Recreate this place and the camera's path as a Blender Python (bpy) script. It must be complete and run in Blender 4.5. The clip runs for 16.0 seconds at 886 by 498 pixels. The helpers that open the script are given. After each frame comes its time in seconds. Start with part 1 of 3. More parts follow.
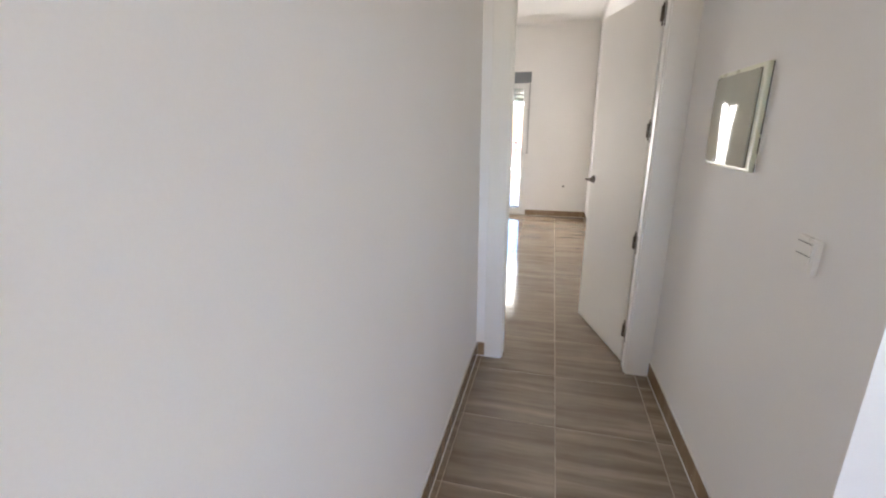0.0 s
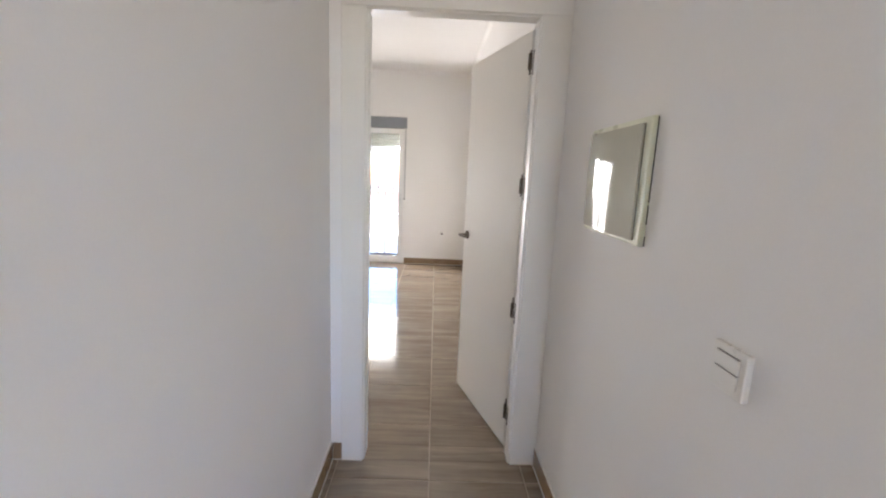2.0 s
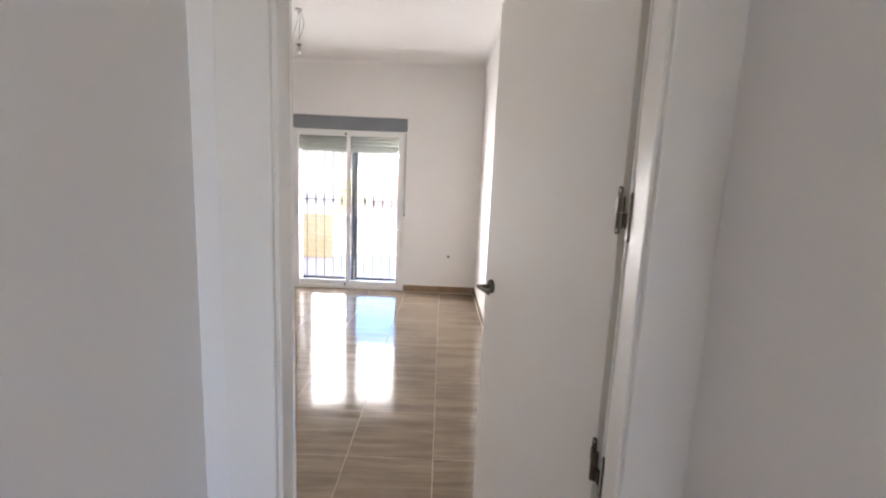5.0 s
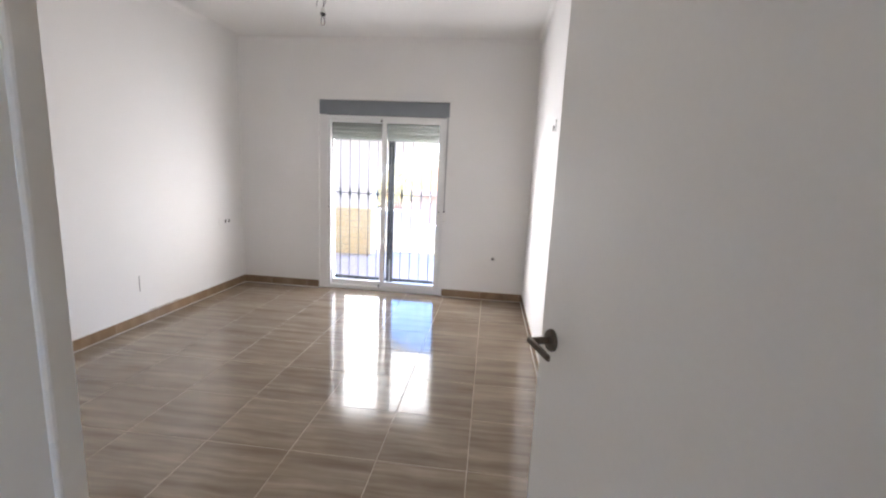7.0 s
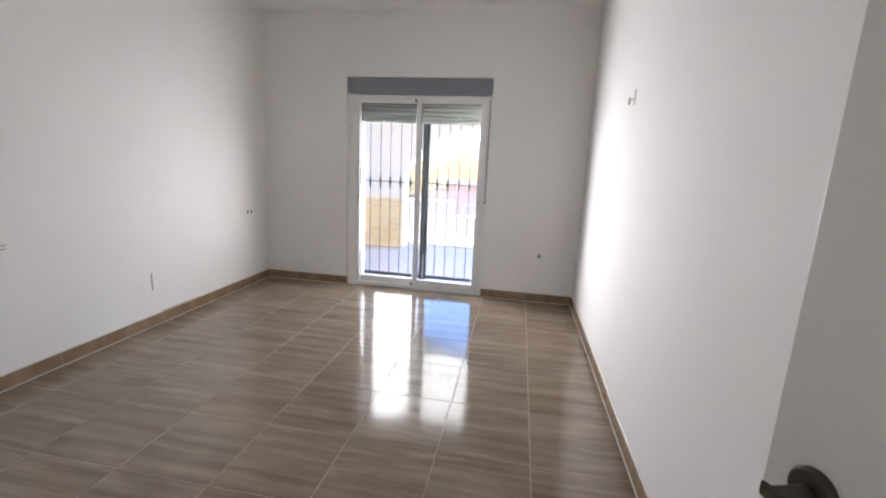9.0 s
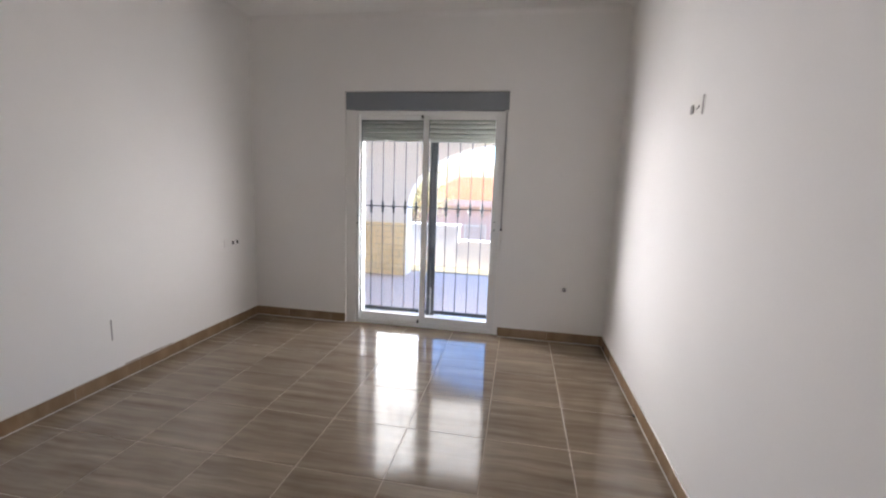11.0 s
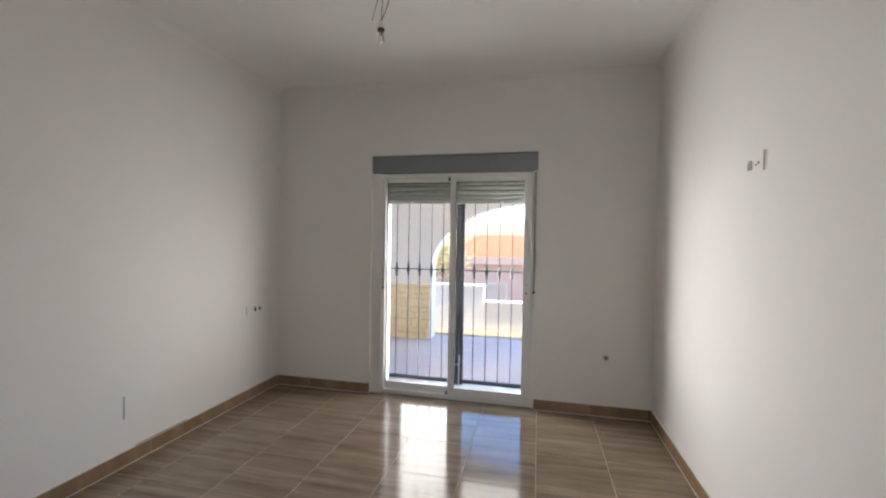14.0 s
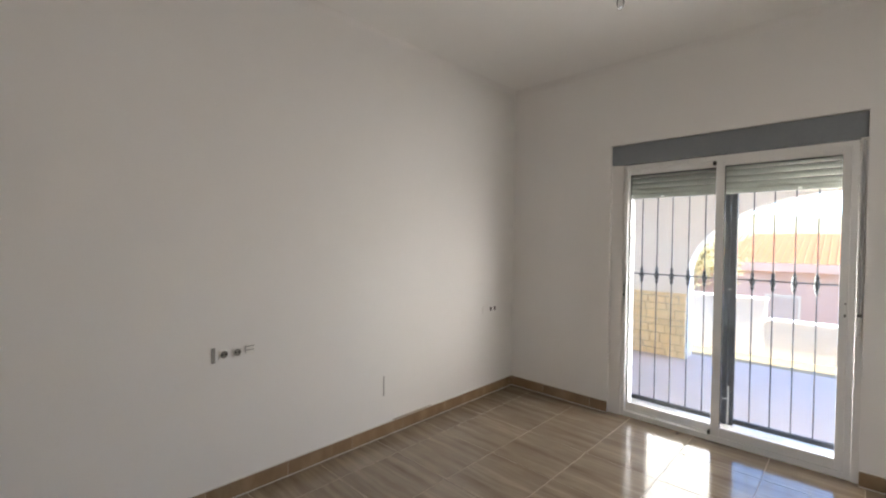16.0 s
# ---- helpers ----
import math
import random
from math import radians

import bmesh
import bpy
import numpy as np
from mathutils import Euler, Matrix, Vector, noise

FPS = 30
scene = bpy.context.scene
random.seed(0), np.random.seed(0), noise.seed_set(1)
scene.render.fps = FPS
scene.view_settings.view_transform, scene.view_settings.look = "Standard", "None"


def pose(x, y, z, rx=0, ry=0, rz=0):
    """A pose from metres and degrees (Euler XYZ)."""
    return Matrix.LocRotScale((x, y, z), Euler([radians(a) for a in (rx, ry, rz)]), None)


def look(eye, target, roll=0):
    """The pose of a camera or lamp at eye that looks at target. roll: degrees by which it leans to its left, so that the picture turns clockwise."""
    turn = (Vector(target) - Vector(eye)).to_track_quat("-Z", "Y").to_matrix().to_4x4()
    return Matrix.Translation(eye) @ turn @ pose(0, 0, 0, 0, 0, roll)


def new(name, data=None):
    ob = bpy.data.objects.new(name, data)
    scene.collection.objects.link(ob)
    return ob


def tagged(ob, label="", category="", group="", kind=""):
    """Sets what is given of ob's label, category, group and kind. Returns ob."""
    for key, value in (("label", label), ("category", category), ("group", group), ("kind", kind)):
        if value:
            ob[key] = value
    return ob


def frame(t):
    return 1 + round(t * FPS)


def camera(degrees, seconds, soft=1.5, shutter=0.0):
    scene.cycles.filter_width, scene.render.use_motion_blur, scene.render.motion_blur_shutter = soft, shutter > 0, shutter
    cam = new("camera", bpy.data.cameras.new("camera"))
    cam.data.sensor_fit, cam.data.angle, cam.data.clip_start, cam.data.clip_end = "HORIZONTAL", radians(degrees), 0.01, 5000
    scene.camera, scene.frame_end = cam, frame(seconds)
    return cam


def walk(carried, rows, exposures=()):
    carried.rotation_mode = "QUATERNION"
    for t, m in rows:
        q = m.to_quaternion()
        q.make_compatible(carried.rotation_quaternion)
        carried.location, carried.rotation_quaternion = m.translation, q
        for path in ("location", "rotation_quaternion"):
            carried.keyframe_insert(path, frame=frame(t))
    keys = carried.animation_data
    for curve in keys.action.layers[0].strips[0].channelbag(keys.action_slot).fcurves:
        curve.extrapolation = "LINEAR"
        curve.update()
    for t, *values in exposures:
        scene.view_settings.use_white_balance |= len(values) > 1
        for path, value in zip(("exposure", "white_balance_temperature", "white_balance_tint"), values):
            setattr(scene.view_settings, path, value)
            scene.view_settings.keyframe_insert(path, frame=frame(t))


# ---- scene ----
cam = camera(92.3, 16.0, soft=2.2)
PATH = [
    (0, (0.067, 2.528, 1.367), (-0.403, 4.394, 0.821), -0.1),
    (0.5, (0.08, 2.563, 1.364), (-0.161, 4.487, 0.87), 0.6),
    (1, (0.112, 2.688, 1.38), (0.023, 4.64, 0.953), 1.6),
    (1.5, (0.153, 2.833, 1.394), (0.144, 4.795, 1.005), 2.1),
    (2, (0.144, 3.014, 1.397), (0.189, 4.983, 1.048), 2.4),
    (2.5, (0.125, 3.188, 1.41), (0.195, 5.16, 1.084), 2.6),
    (3, (0.156, 3.38, 1.398), (0.237, 5.355, 1.093), 2.6),
    (3.5, (0.177, 3.544, 1.402), (0.252, 5.52, 1.101), 2.6),
    (4, (0.154, 3.734, 1.401), (0.224, 5.712, 1.113), 2.6),
    (6.5, (0.17, 4.537, 1.389), (0.021, 6.505, 1.065), 2.5),
    (7, (0.192, 4.684, 1.387), (-0.014, 6.645, 1.052), 2.7),
    (7.5, (0.194, 4.800, 1.376), (-0.066, 6.751, 1.020), 2.8),
    (8, (0.142, 4.931, 1.371), (-0.147, 6.875, 0.997), 3.0),
    (8.5, (0.080, 5.049, 1.359), (-0.240, 6.984, 0.966), 3.0),
    (11, (-0.175, 5.673, 1.381), (-0.516, 7.621, 1.079), 2.0),
    (11.5, (-0.174, 5.782, 1.402), (-0.497, 7.742, 1.166), 2.3),
    (12, (-0.189, 5.801, 1.401), (-0.452, 7.777, 1.235), 2.7),
    (12.5, (-0.198, 5.825, 1.418), (-0.39, 7.812, 1.299), 2.8),
    (13, (-0.208, 5.844, 1.422), (-0.341, 7.838, 1.338), 2.7),
    (13.5, (-0.235, 5.842, 1.423), (-0.459, 7.828, 1.361), 2.0),
    (14, (-0.294, 5.824, 1.417), (-0.732, 7.775, 1.38), 1.0),
    (14.5, (-0.34, 5.825, 1.416), (-1.027, 7.703, 1.394), 0.4),
    (15, (-0.336, 5.871, 1.417), (-1.285, 7.631, 1.4), 0.3),
    (15.5, (-0.326, 5.973, 1.413), (-1.522, 7.577, 1.392), 0.4),
    (16, (-0.355, 6.043, 1.412), (-1.746, 7.48, 1.368), 0.6),
]

# exposure follows the phone's own brightening and darkening
EXPOSURES = [(0, 4.42, 6650, 11), (1, 4.36, 6700, 14), (2, 4.44, 6500, 12), (3, 4.5, 6350, 11), (3.5, 4.33, 6500, 14), (4, 4.31, 6550, 15), (6.5, 4.05, 6200, 13), (8.5, 3.78, 6100, 13),
             (11, 3.27, 6300, 14), (12.5, 3.13, 6400, 13), (14, 3.03, 6500, 11), (15, 3.08, 6600, 10), (16, 3.32, 6700, 10)]
walk(cam, [(t, look(eye, target, roll)) for t, eye, target, roll in PATH], EXPOSURES)

# ---------------------------------------------------------------- world, sun, lights
world = bpy.data.worlds.new("sky")
scene.world = world
world.use_nodes = True
wn = world.node_tree.nodes
sky = wn.new("ShaderNodeTexSky")
sky.sky_type = "NISHITA"
sky.sun_disc = False
sky.air_density, sky.ozone_density, sky.dust_density = 0.72, 5.0, 0.0
SUN_EL, SUN_AZ = 62.0, 100.0      # degrees; azimuth clockwise from +y
sky.sun_elevation, sky.sun_rotation = radians(SUN_EL), radians(SUN_AZ)
wn["Background"].inputs["Strength"].default_value = 0.15
world.node_tree.links.new(sky.outputs["Color"], wn["Background"].inputs["Color"])

sun_data = bpy.data.lights.new("sun", "SUN")
sun_data.energy, sun_data.angle, sun_data.color = 1.3, radians(0.5), (1.0, 0.94, 0.85)
sun = new("sun", sun_data)
sd = Vector((math.sin(radians(SUN_AZ)) * math.cos(radians(SUN_EL)), math.cos(radians(SUN_AZ)) * math.cos(radians(SUN_EL)), math.sin(radians(SUN_EL))))
sun.matrix_world = look(sd * 30, (0, 0, 0))

# added fill lamp in an unseen hall opening, behind the start of the walk
hall_light = bpy.data.lights.new("unseen_hall_fill", "AREA")
hall_light.shape, hall_light.size, hall_light.size_y = "RECTANGLE", 1.3, 1.2
hall_light.energy, hall_light.color = 2.2, (1.0, 0.88, 0.765)
hl = new("unseen_hall_fill", hall_light)
hl.matrix_world = look((1.3, -0.86, 1.55), (1.3, 3.0, 1.5))

# added fill lamps in the door opening; the first two also whiten the floor reflection
def door_fill(x0, x1, z0, z1, energy, aim, spread, y=9.905):
    d = bpy.data.lights.new("terrace_door_fill", "AREA")
    d.shape, d.size, d.size_y, d.spread = "RECTANGLE", x1 - x0, z1 - z0, radians(spread)
    d.energy, d.color = energy, (1.0, 0.955, 0.925)
    p = Vector(((x0 + x1) / 2, y, (z0 + z1) / 2))
    new("terrace_door_fill", d).matrix_world = look(p, p + Vector(aim))


door_fill(-1.60, -1.09, 0.14, 1.76, 2.0, (0.30, -1.0, -0.10), 146)
door_fill(-0.98, -0.42, 0.95, 1.76, 0.8, (0.0, -1.0, -0.10), 150)
# two more added fills, narrow and aslant, brighten the long walls outside the reflection
door_fill(-0.98, -0.42, 0.14, 1.76, 4.8, (1.85, -1.0, 0.16), 102)
door_fill(-1.53, -1.23, 0.14, 1.74, 1.15, (-2.1, -1.0, 0.06), 94, 9.735)

scene.cycles.max_bounces, scene.cycles.diffuse_bounces = 16, 10

# ---------------------------------------------------------------- materials
def mat(name):
    m = bpy.data.materials.new(name)
    m.use_nodes = True
    return m, m.node_tree.nodes, m.node_tree.links, m.node_tree.nodes["Principled BSDF"]


def noise_tex(n, l, vec, scale, detail=4.0, rough=0.55):
    t = n.new("ShaderNodeTexNoise")
    t.inputs["Scale"].default_value, t.inputs["Detail"].default_value, t.inputs["Roughness"].default_value = scale, detail, rough
    l.new(vec, t.inputs["Vector"])
    return t.outputs["Fac"]


def ramp(n, l, fac, stops):
    r = n.new("ShaderNodeValToRGB")
    while len(r.color_ramp.elements) < len(stops):
        r.color_ramp.elements.new(0.5)
    for e, (p, c) in zip(r.color_ramp.elements, stops):
        e.position, e.color = p, (*c, 1)
    l.new(fac, r.inputs["Fac"])
    return r.outputs["Color"]


def bump(n, l, height, strength, distance, bsdf):
    b = n.new("ShaderNodeBump")
    b.inputs["Strength"].default_value, b.inputs["Distance"].default_value = strength, distance
    l.new(height, b.inputs["Height"])
    l.new(b.outputs["Normal"], bsdf.inputs["Normal"])


def surface(name, dark, light, rough, scale=3.0, fine=60.0, relief=0.15, depth=0.002, metal=0.0, rough_var=0.05):
    """A plain painted, cast or metal surface with broad and fine variation."""
    m, n, l, b = mat(name)
    co = n.new("ShaderNodeTexCoord").outputs["Object"]
    broad = noise_tex(n, l, co, scale, 3)
    grain = noise_tex(n, l, co, fine, 5)
    mix = n.new("ShaderNodeMath"); mix.operation = "MULTIPLY_ADD"
    l.new(grain, mix.inputs[0]); mix.inputs[1].default_value = 0.35
    sc = n.new("ShaderNodeMath"); sc.operation = "MULTIPLY"; sc.inputs[1].default_value = 0.65
    l.new(broad, sc.inputs[0]); l.new(sc.outputs[0], mix.inputs[2])
    l.new(ramp(n, l, mix.outputs[0], [(0.3, dark), (0.7, light)]), b.inputs["Base Color"])
    rr = n.new("ShaderNodeMapRange")
    rr.inputs["From Min"].default_value, rr.inputs["From Max"].default_value = 0.3, 0.7
    rr.inputs["To Min"].default_value, rr.inputs["To Max"].default_value = rough - rough_var, rough + rough_var
    l.new(broad, rr.inputs["Value"]); l.new(rr.outputs["Result"], b.inputs["Roughness"])
    b.inputs["Metallic"].default_value = metal
    if relief:
        bump(n, l, grain, relief, depth, b)
    return m


PLASTER = surface("wall_paint", (0.76, 0.75, 0.735), (0.80, 0.79, 0.775), 0.75, 1.3, 170, 0.12, 0.0015)
CEILING = surface("ceiling_paint", (0.80, 0.79, 0.775), (0.84, 0.835, 0.82), 0.85, 1.1, 150, 0.10, 0.0015)
LACQUER = surface("white_door_lacquer", (0.75, 0.735, 0.695), (0.79, 0.775, 0.735), 0.32, 2.0, 90, 0.03, 0.0006)
ALU_WHITE = surface("white_aluminium", (0.72, 0.72, 0.71), (0.78, 0.78, 0.77), 0.35, 4.0, 200, 0.02, 0.0004)
# darkened to grey: the raised shutter's shade is put into the slat colour
SLAT = surface("shutter_slat_shaded_grey", (0.25, 0.255, 0.23), (0.31, 0.315, 0.285), 0.45, 5.0, 120, 0.03, 0.0005)
BOX_GREY = surface("shutter_box_grey", (0.19, 0.21, 0.235), (0.235, 0.255, 0.28), 0.5, 2.5, 90, 0.05, 0.0008)
IRON = surface("black_iron", (0.012, 0.014, 0.018), (0.03, 0.033, 0.04), 0.45, 14, 130, 0.15, 0.001, 0.4)
HANDLE = surface("satin_bronze_nickel", (0.075, 0.060, 0.047), (0.14, 0.115, 0.092), 0.36, 25, 300, 0.03, 0.0003, 0.75)
STEEL = surface("dull_steel", (0.30, 0.29, 0.28), (0.42, 0.41, 0.40), 0.4, 30, 300, 0.04, 0.0003, 0.9)
PLASTIC = surface("cream_plastic", (0.66, 0.655, 0.60), (0.71, 0.70, 0.645), 0.25, 6, 200, 0.02, 0.0003)
COVER = surface("glossy_cover", (0.46, 0.46, 0.385), (0.51, 0.505, 0.425), 0.05, 5, 11, 0.30, 0.0016, 0.0, 0.02)
PALE_EDGE = surface("pale_green_plastic", (0.62, 0.64, 0.50), (0.68, 0.70, 0.56), 0.3, 6, 200, 0.02, 0.0003)
WHITE_PLASTIC = surface("white_plastic", (0.74, 0.73, 0.70), (0.79, 0.78, 0.75), 0.3, 8, 200, 0.02, 0.0003)
# near-black for black parts; on flat hole pieces it paints the hole's shade
DARK = surface("black_part_and_hole_shade", (0.012, 0.012, 0.012), (0.03, 0.028, 0.026), 0.7, 30, 200, 0.1, 0.0005)
GREY_PLATE = surface("grey_metal_plate", (0.24, 0.235, 0.225), (0.33, 0.32, 0.31), 0.55, 30, 250, 0.08, 0.0004, 0.3)
STRAP = surface("grey_webbing", (0.34, 0.34, 0.35), (0.46, 0.46, 0.47), 0.85, 20, 700, 0.4, 0.001)
MARBLE = surface("white_marble_sill", (0.62, 0.61, 0.60), (0.78, 0.77, 0.76), 0.28, 5, 60, 0.03, 0.0005)
CAULK = surface("white_caulk", (0.60, 0.58, 0.54), (0.74, 0.72, 0.68), 0.6, 12, 160, 0.3, 0.001)
GROUT = surface("beige_grout", (0.27, 0.215, 0.16), (0.58, 0.50, 0.40), 0.8, 2.6, 60, 0.4, 0.001)
RENDER_WHITE = surface("white_masonry_paint", (0.83, 0.74, 0.66), (0.87, 0.79, 0.715), 0.85, 1.5, 60, 0.3, 0.004)
TERRACE = surface("terrace_paving", (0.56, 0.48, 0.46), (0.64, 0.56, 0.54), 0.6, 2.0, 80, 0.2, 0.002)
EARTH = surface("dry_pale_ground", (0.34, 0.28, 0.18), (0.44, 0.37, 0.25), 0.9, 0.35, 9, 0.5, 0.03)
ROOF_TILE = surface("terracotta_roof", (0.40, 0.14, 0.050), (0.50, 0.20, 0.080), 0.8, 2.0, 30, 0.3, 0.01)
PINK_WALL = surface("salmon_house_render", (0.50, 0.29, 0.22), (0.58, 0.36, 0.28), 0.85, 0.8, 25, 0.2, 0.004)
CREAM_WALL = surface("cream_house_render", (0.58, 0.47, 0.34), (0.66, 0.55, 0.42), 0.85, 0.8, 25, 0.2, 0.004)
# house window panes, coloured near the salmon wall so they blend in
WINDOW_PANE = surface("wall_toned_pane", (0.46, 0.31, 0.24), (0.52, 0.37, 0.29), 0.85, 3, 30, 0.0)
BARK = surface("tree_bark", (0.16, 0.12, 0.08), (0.26, 0.20, 0.14), 0.9, 8, 60, 0.6, 0.01)
# far paler than foliage: glare and haze are put into the leaf colour
LEAF = surface("glare_washed_leaf", (0.44, 0.33, 0.14), (0.55, 0.44, 0.21), 0.7, 3, 40, 0.2, 0.004)
SCRUB = surface("dry_scrub_hill", (0.40, 0.305, 0.15), (0.50, 0.395, 0.215), 0.9, 0.03, 1.2, 0.5, 0.3)
SCUFF = surface("scuffed_gap", (0.16, 0.10, 0.06), (0.26, 0.17, 0.10), 0.8, 20, 200, 0.3, 0.001)


def tile_material(name, stops, streak=(1.0, 14.0), gloss=0.11):
    """Polished stoneware with long wavy streaks; every tile is cut from another part of the pattern."""
    m, n, l, b = mat(name)
    co = n.new("ShaderNodeTexCoord").outputs["Object"]
    rnd = n.new("ShaderNodeObjectInfo").outputs["Random"]
    off = n.new("ShaderNodeVectorMath"); off.operation = "SCALE"; off.inputs[0].default_value = (37.0, 91.0, 13.0)
    l.new(rnd, off.inputs["Scale"])
    add = n.new("ShaderNodeVectorMath"); l.new(co, add.inputs[0]); l.new(off.outputs[0], add.inputs[1])
    st = n.new("ShaderNodeVectorMath"); st.operation = "MULTIPLY"; st.inputs[1].default_value = (streak[0], streak[1], 1.0)
    warp = n.new("ShaderNodeTexNoise"); warp.inputs["Scale"].default_value = 3.5; warp.inputs["Detail"].default_value = 2
    l.new(add.outputs[0], warp.inputs["Vector"])
    wv = n.new("ShaderNodeVectorMath"); wv.operation = "MULTIPLY"; wv.inputs[1].default_value = (0.0, 0.05, 0.0)
    l.new(warp.outputs["Color"], wv.inputs[0])
    a2 = n.new("ShaderNodeVectorMath"); l.new(add.outputs[0], a2.inputs[0]); l.new(wv.outputs[0], a2.inputs[1])
    l.new(a2.outputs[0], st.inputs[0])
    band = noise_tex(n, l, st.outputs[0], 1.35, 5, 0.6)
    cloud = noise_tex(n, l, add.outputs[0], 4.0, 3)
    mx = n.new("ShaderNodeMath"); mx.operation = "MULTIPLY_ADD"; mx.inputs[1].default_value = 0.25
    ml = n.new("ShaderNodeMath"); ml.operation = "MULTIPLY"; ml.inputs[1].default_value = 0.75
    l.new(band, ml.inputs[0]); l.new(cloud, mx.inputs[0]); l.new(ml.outputs[0], mx.inputs[2])
    l.new(ramp(n, l, mx.outputs[0], stops), b.inputs["Base Color"])
    rr = n.new("ShaderNodeMapRange")
    rr.inputs["To Min"].default_value, rr.inputs["To Max"].default_value = gloss * 0.7, gloss * 1.5
    l.new(band, rr.inputs["Value"]); l.new(rr.outputs["Result"], b.inputs["Roughness"])
    b.inputs["IOR"].default_value = 1.64
    b.inputs["Specular IOR Level"].default_value = 0.5
    bump(n, l, noise_tex(n, l, st.outputs[0], 0.8, 2), 0.16, 0.002, b)
    return m


TILE = tile_material("floor_tile_streaked", [(0.30, (0.143, 0.105, 0.068)), (0.44, (0.207, 0.158, 0.108)), (0.54, (0.252, 0.198, 0.140)), (0.70, (0.345, 0.282, 0.210))])
SKIRT = tile_material("skirting_tile", [(0.30, (0.19, 0.125, 0.070)), (0.5, (0.25, 0.170, 0.100)), (0.70, (0.315, 0.225, 0.140))], (7.0, 3.0), 0.16)

# split stone facing of the porch piers
STONE = surface("yellow_split_stone", (0.80, 0.56, 0.28), (0.88, 0.69, 0.43), 0.85, 3.0, 35, 0.6, 0.01)

gm, gn, gl, gb = mat("clear_glass")
gn.remove(gb)
tr = gn.new("ShaderNodeBsdfTransparent"); tr.inputs["Color"].default_value = (0.93, 0.95, 0.94, 1)
gs = gn.new("ShaderNodeBsdfGlossy"); gs.inputs["Roughness"].default_value = 0.01
fr = gn.new("ShaderNodeFresnel"); fr.inputs["IOR"].default_value = 1.5
mg = gn.new("ShaderNodeMixShader")
gl.new(fr.outputs[0], mg.inputs[0]); gl.new(tr.outputs[0], mg.inputs[1]); gl.new(gs.outputs[0], mg.inputs[2])
gl.new(mg.outputs[0], gn["Material Output"].inputs["Surface"])
GLASS = gm

bm_, bn, bl, bb = mat("bulb_glass")
bb.inputs["Transmission Weight"].default_value, bb.inputs["Roughness"].default_value, bb.inputs["IOR"].default_value = 1.0, 0.02, 1.45
BULB = bm_


# ---------------------------------------------------------------- mesh helpers
def box(x0, x1, y0, y1, z0, z1, bevel=0.0, seg=1, bm=None):
    """A box between two corners, its edges rounded by bevel; added to bm where that is given."""
    t = bmesh.new()
    bmesh.ops.create_cube(t, size=1, matrix=Matrix.LocRotScale(((x0 + x1) / 2, (y0 + y1) / 2, (z0 + z1) / 2), None, (x1 - x0, y1 - y0, z1 - z0)))
    if bevel:
        bmesh.ops.bevel(t, geom=t.edges[:], offset=bevel, segments=seg, profile=0.5, affect="EDGES")
    return join(bm, t)


def join(bm, other):
    if bm is None:
        return other
    tmp = bpy.data.meshes.new("tmp")
    other.to_mesh(tmp); other.free()
    bm.from_mesh(tmp)
    bpy.data.meshes.remove(tmp)
    return bm


def rod(p, q, r, seg=10, bm=None, r2=None):
    """A round rod from p to q."""
    p, q = Vector(p), Vector(q)
    t = bmesh.new()
    m = Matrix.Translation((p + q) / 2) @ (q - p).to_track_quat("Z", "Y").to_matrix().to_4x4()
    bmesh.ops.create_cone(t, cap_ends=True, segments=seg, radius1=r, radius2=r if r2 is None else r2, depth=(q - p).length, matrix=m)
    return join(bm, t)


def lathe(profile, seg=16, matrix=Matrix()):
    """A turned body about z from (radius, height) steps."""
    t = bmesh.new()
    rings = []
    for r, z in profile:
        rings.append([t.verts.new(matrix @ Vector((r * math.cos(2 * math.pi * k / seg), r * math.sin(2 * math.pi * k / seg), z))) for k in range(seg)])
    for a, b in zip(rings, rings[1:]):
        for k in range(seg):
            t.faces.new((a[k], a[(k + 1) % seg], b[(k + 1) % seg], b[k]))
    t.faces.new(rings[0][::-1]); t.faces.new(rings[-1])
    return t


def prism(outline, axis_from, axis_to, place):
    """An outline of (u, v) drawn out between two depths; place(u, v, d) gives the point."""
    t = bmesh.new()
    a = [t.verts.new(place(u, v, axis_from)) for u, v in outline]
    b = [t.verts.new(place(u, v, axis_to)) for u, v in outline]
    t.faces.new(a[::-1]); t.faces.new(b)
    for k in range(len(outline)):
        j = (k + 1) % len(outline)
        t.faces.new((a[k], a[j], b[j], b[k]))
    bmesh.ops.recalc_face_normals(t, faces=t.faces[:])
    return t


def part(name, bm, material, parent=None, label="", smooth=False):
    me = bpy.data.meshes.new(name)
    bm.to_mesh(me); bm.free()
    me.materials.append(material)
    if smooth:
        me.shade_smooth()
        me.set_sharp_from_angle(angle=radians(40))
    ob = new(name, me)
    if parent:
        ob.parent = parent
        ob.matrix_parent_inverse = parent.matrix_world.inverted()
    if label:
        ob["label"] = label
    return ob


def thing(name, x, y, z, label, category="", group="", kind=""):
    ob = new(name)
    ob.empty_display_size = 0.1
    ob.matrix_world = pose(x, y, z)
    ob.matrix_basis = ob.matrix_world
    return tagged(ob, label, category, group, kind)


def structure(name, bm, material, label, category):
    return tagged(part(name, bm, material), label, category, kind="structure")


# ---------------------------------------------------------------- the plan, in metres
RX0, RX1, RY0, RY1, H = -2.750, 0.62, 5.02, 9.50, 2.835       # bedroom
CX0, CX1, CX2, CY1, CORNER = -0.318, 0.682, 0.712, 4.90, 3.462          # corridor; the hall widens before CORNER
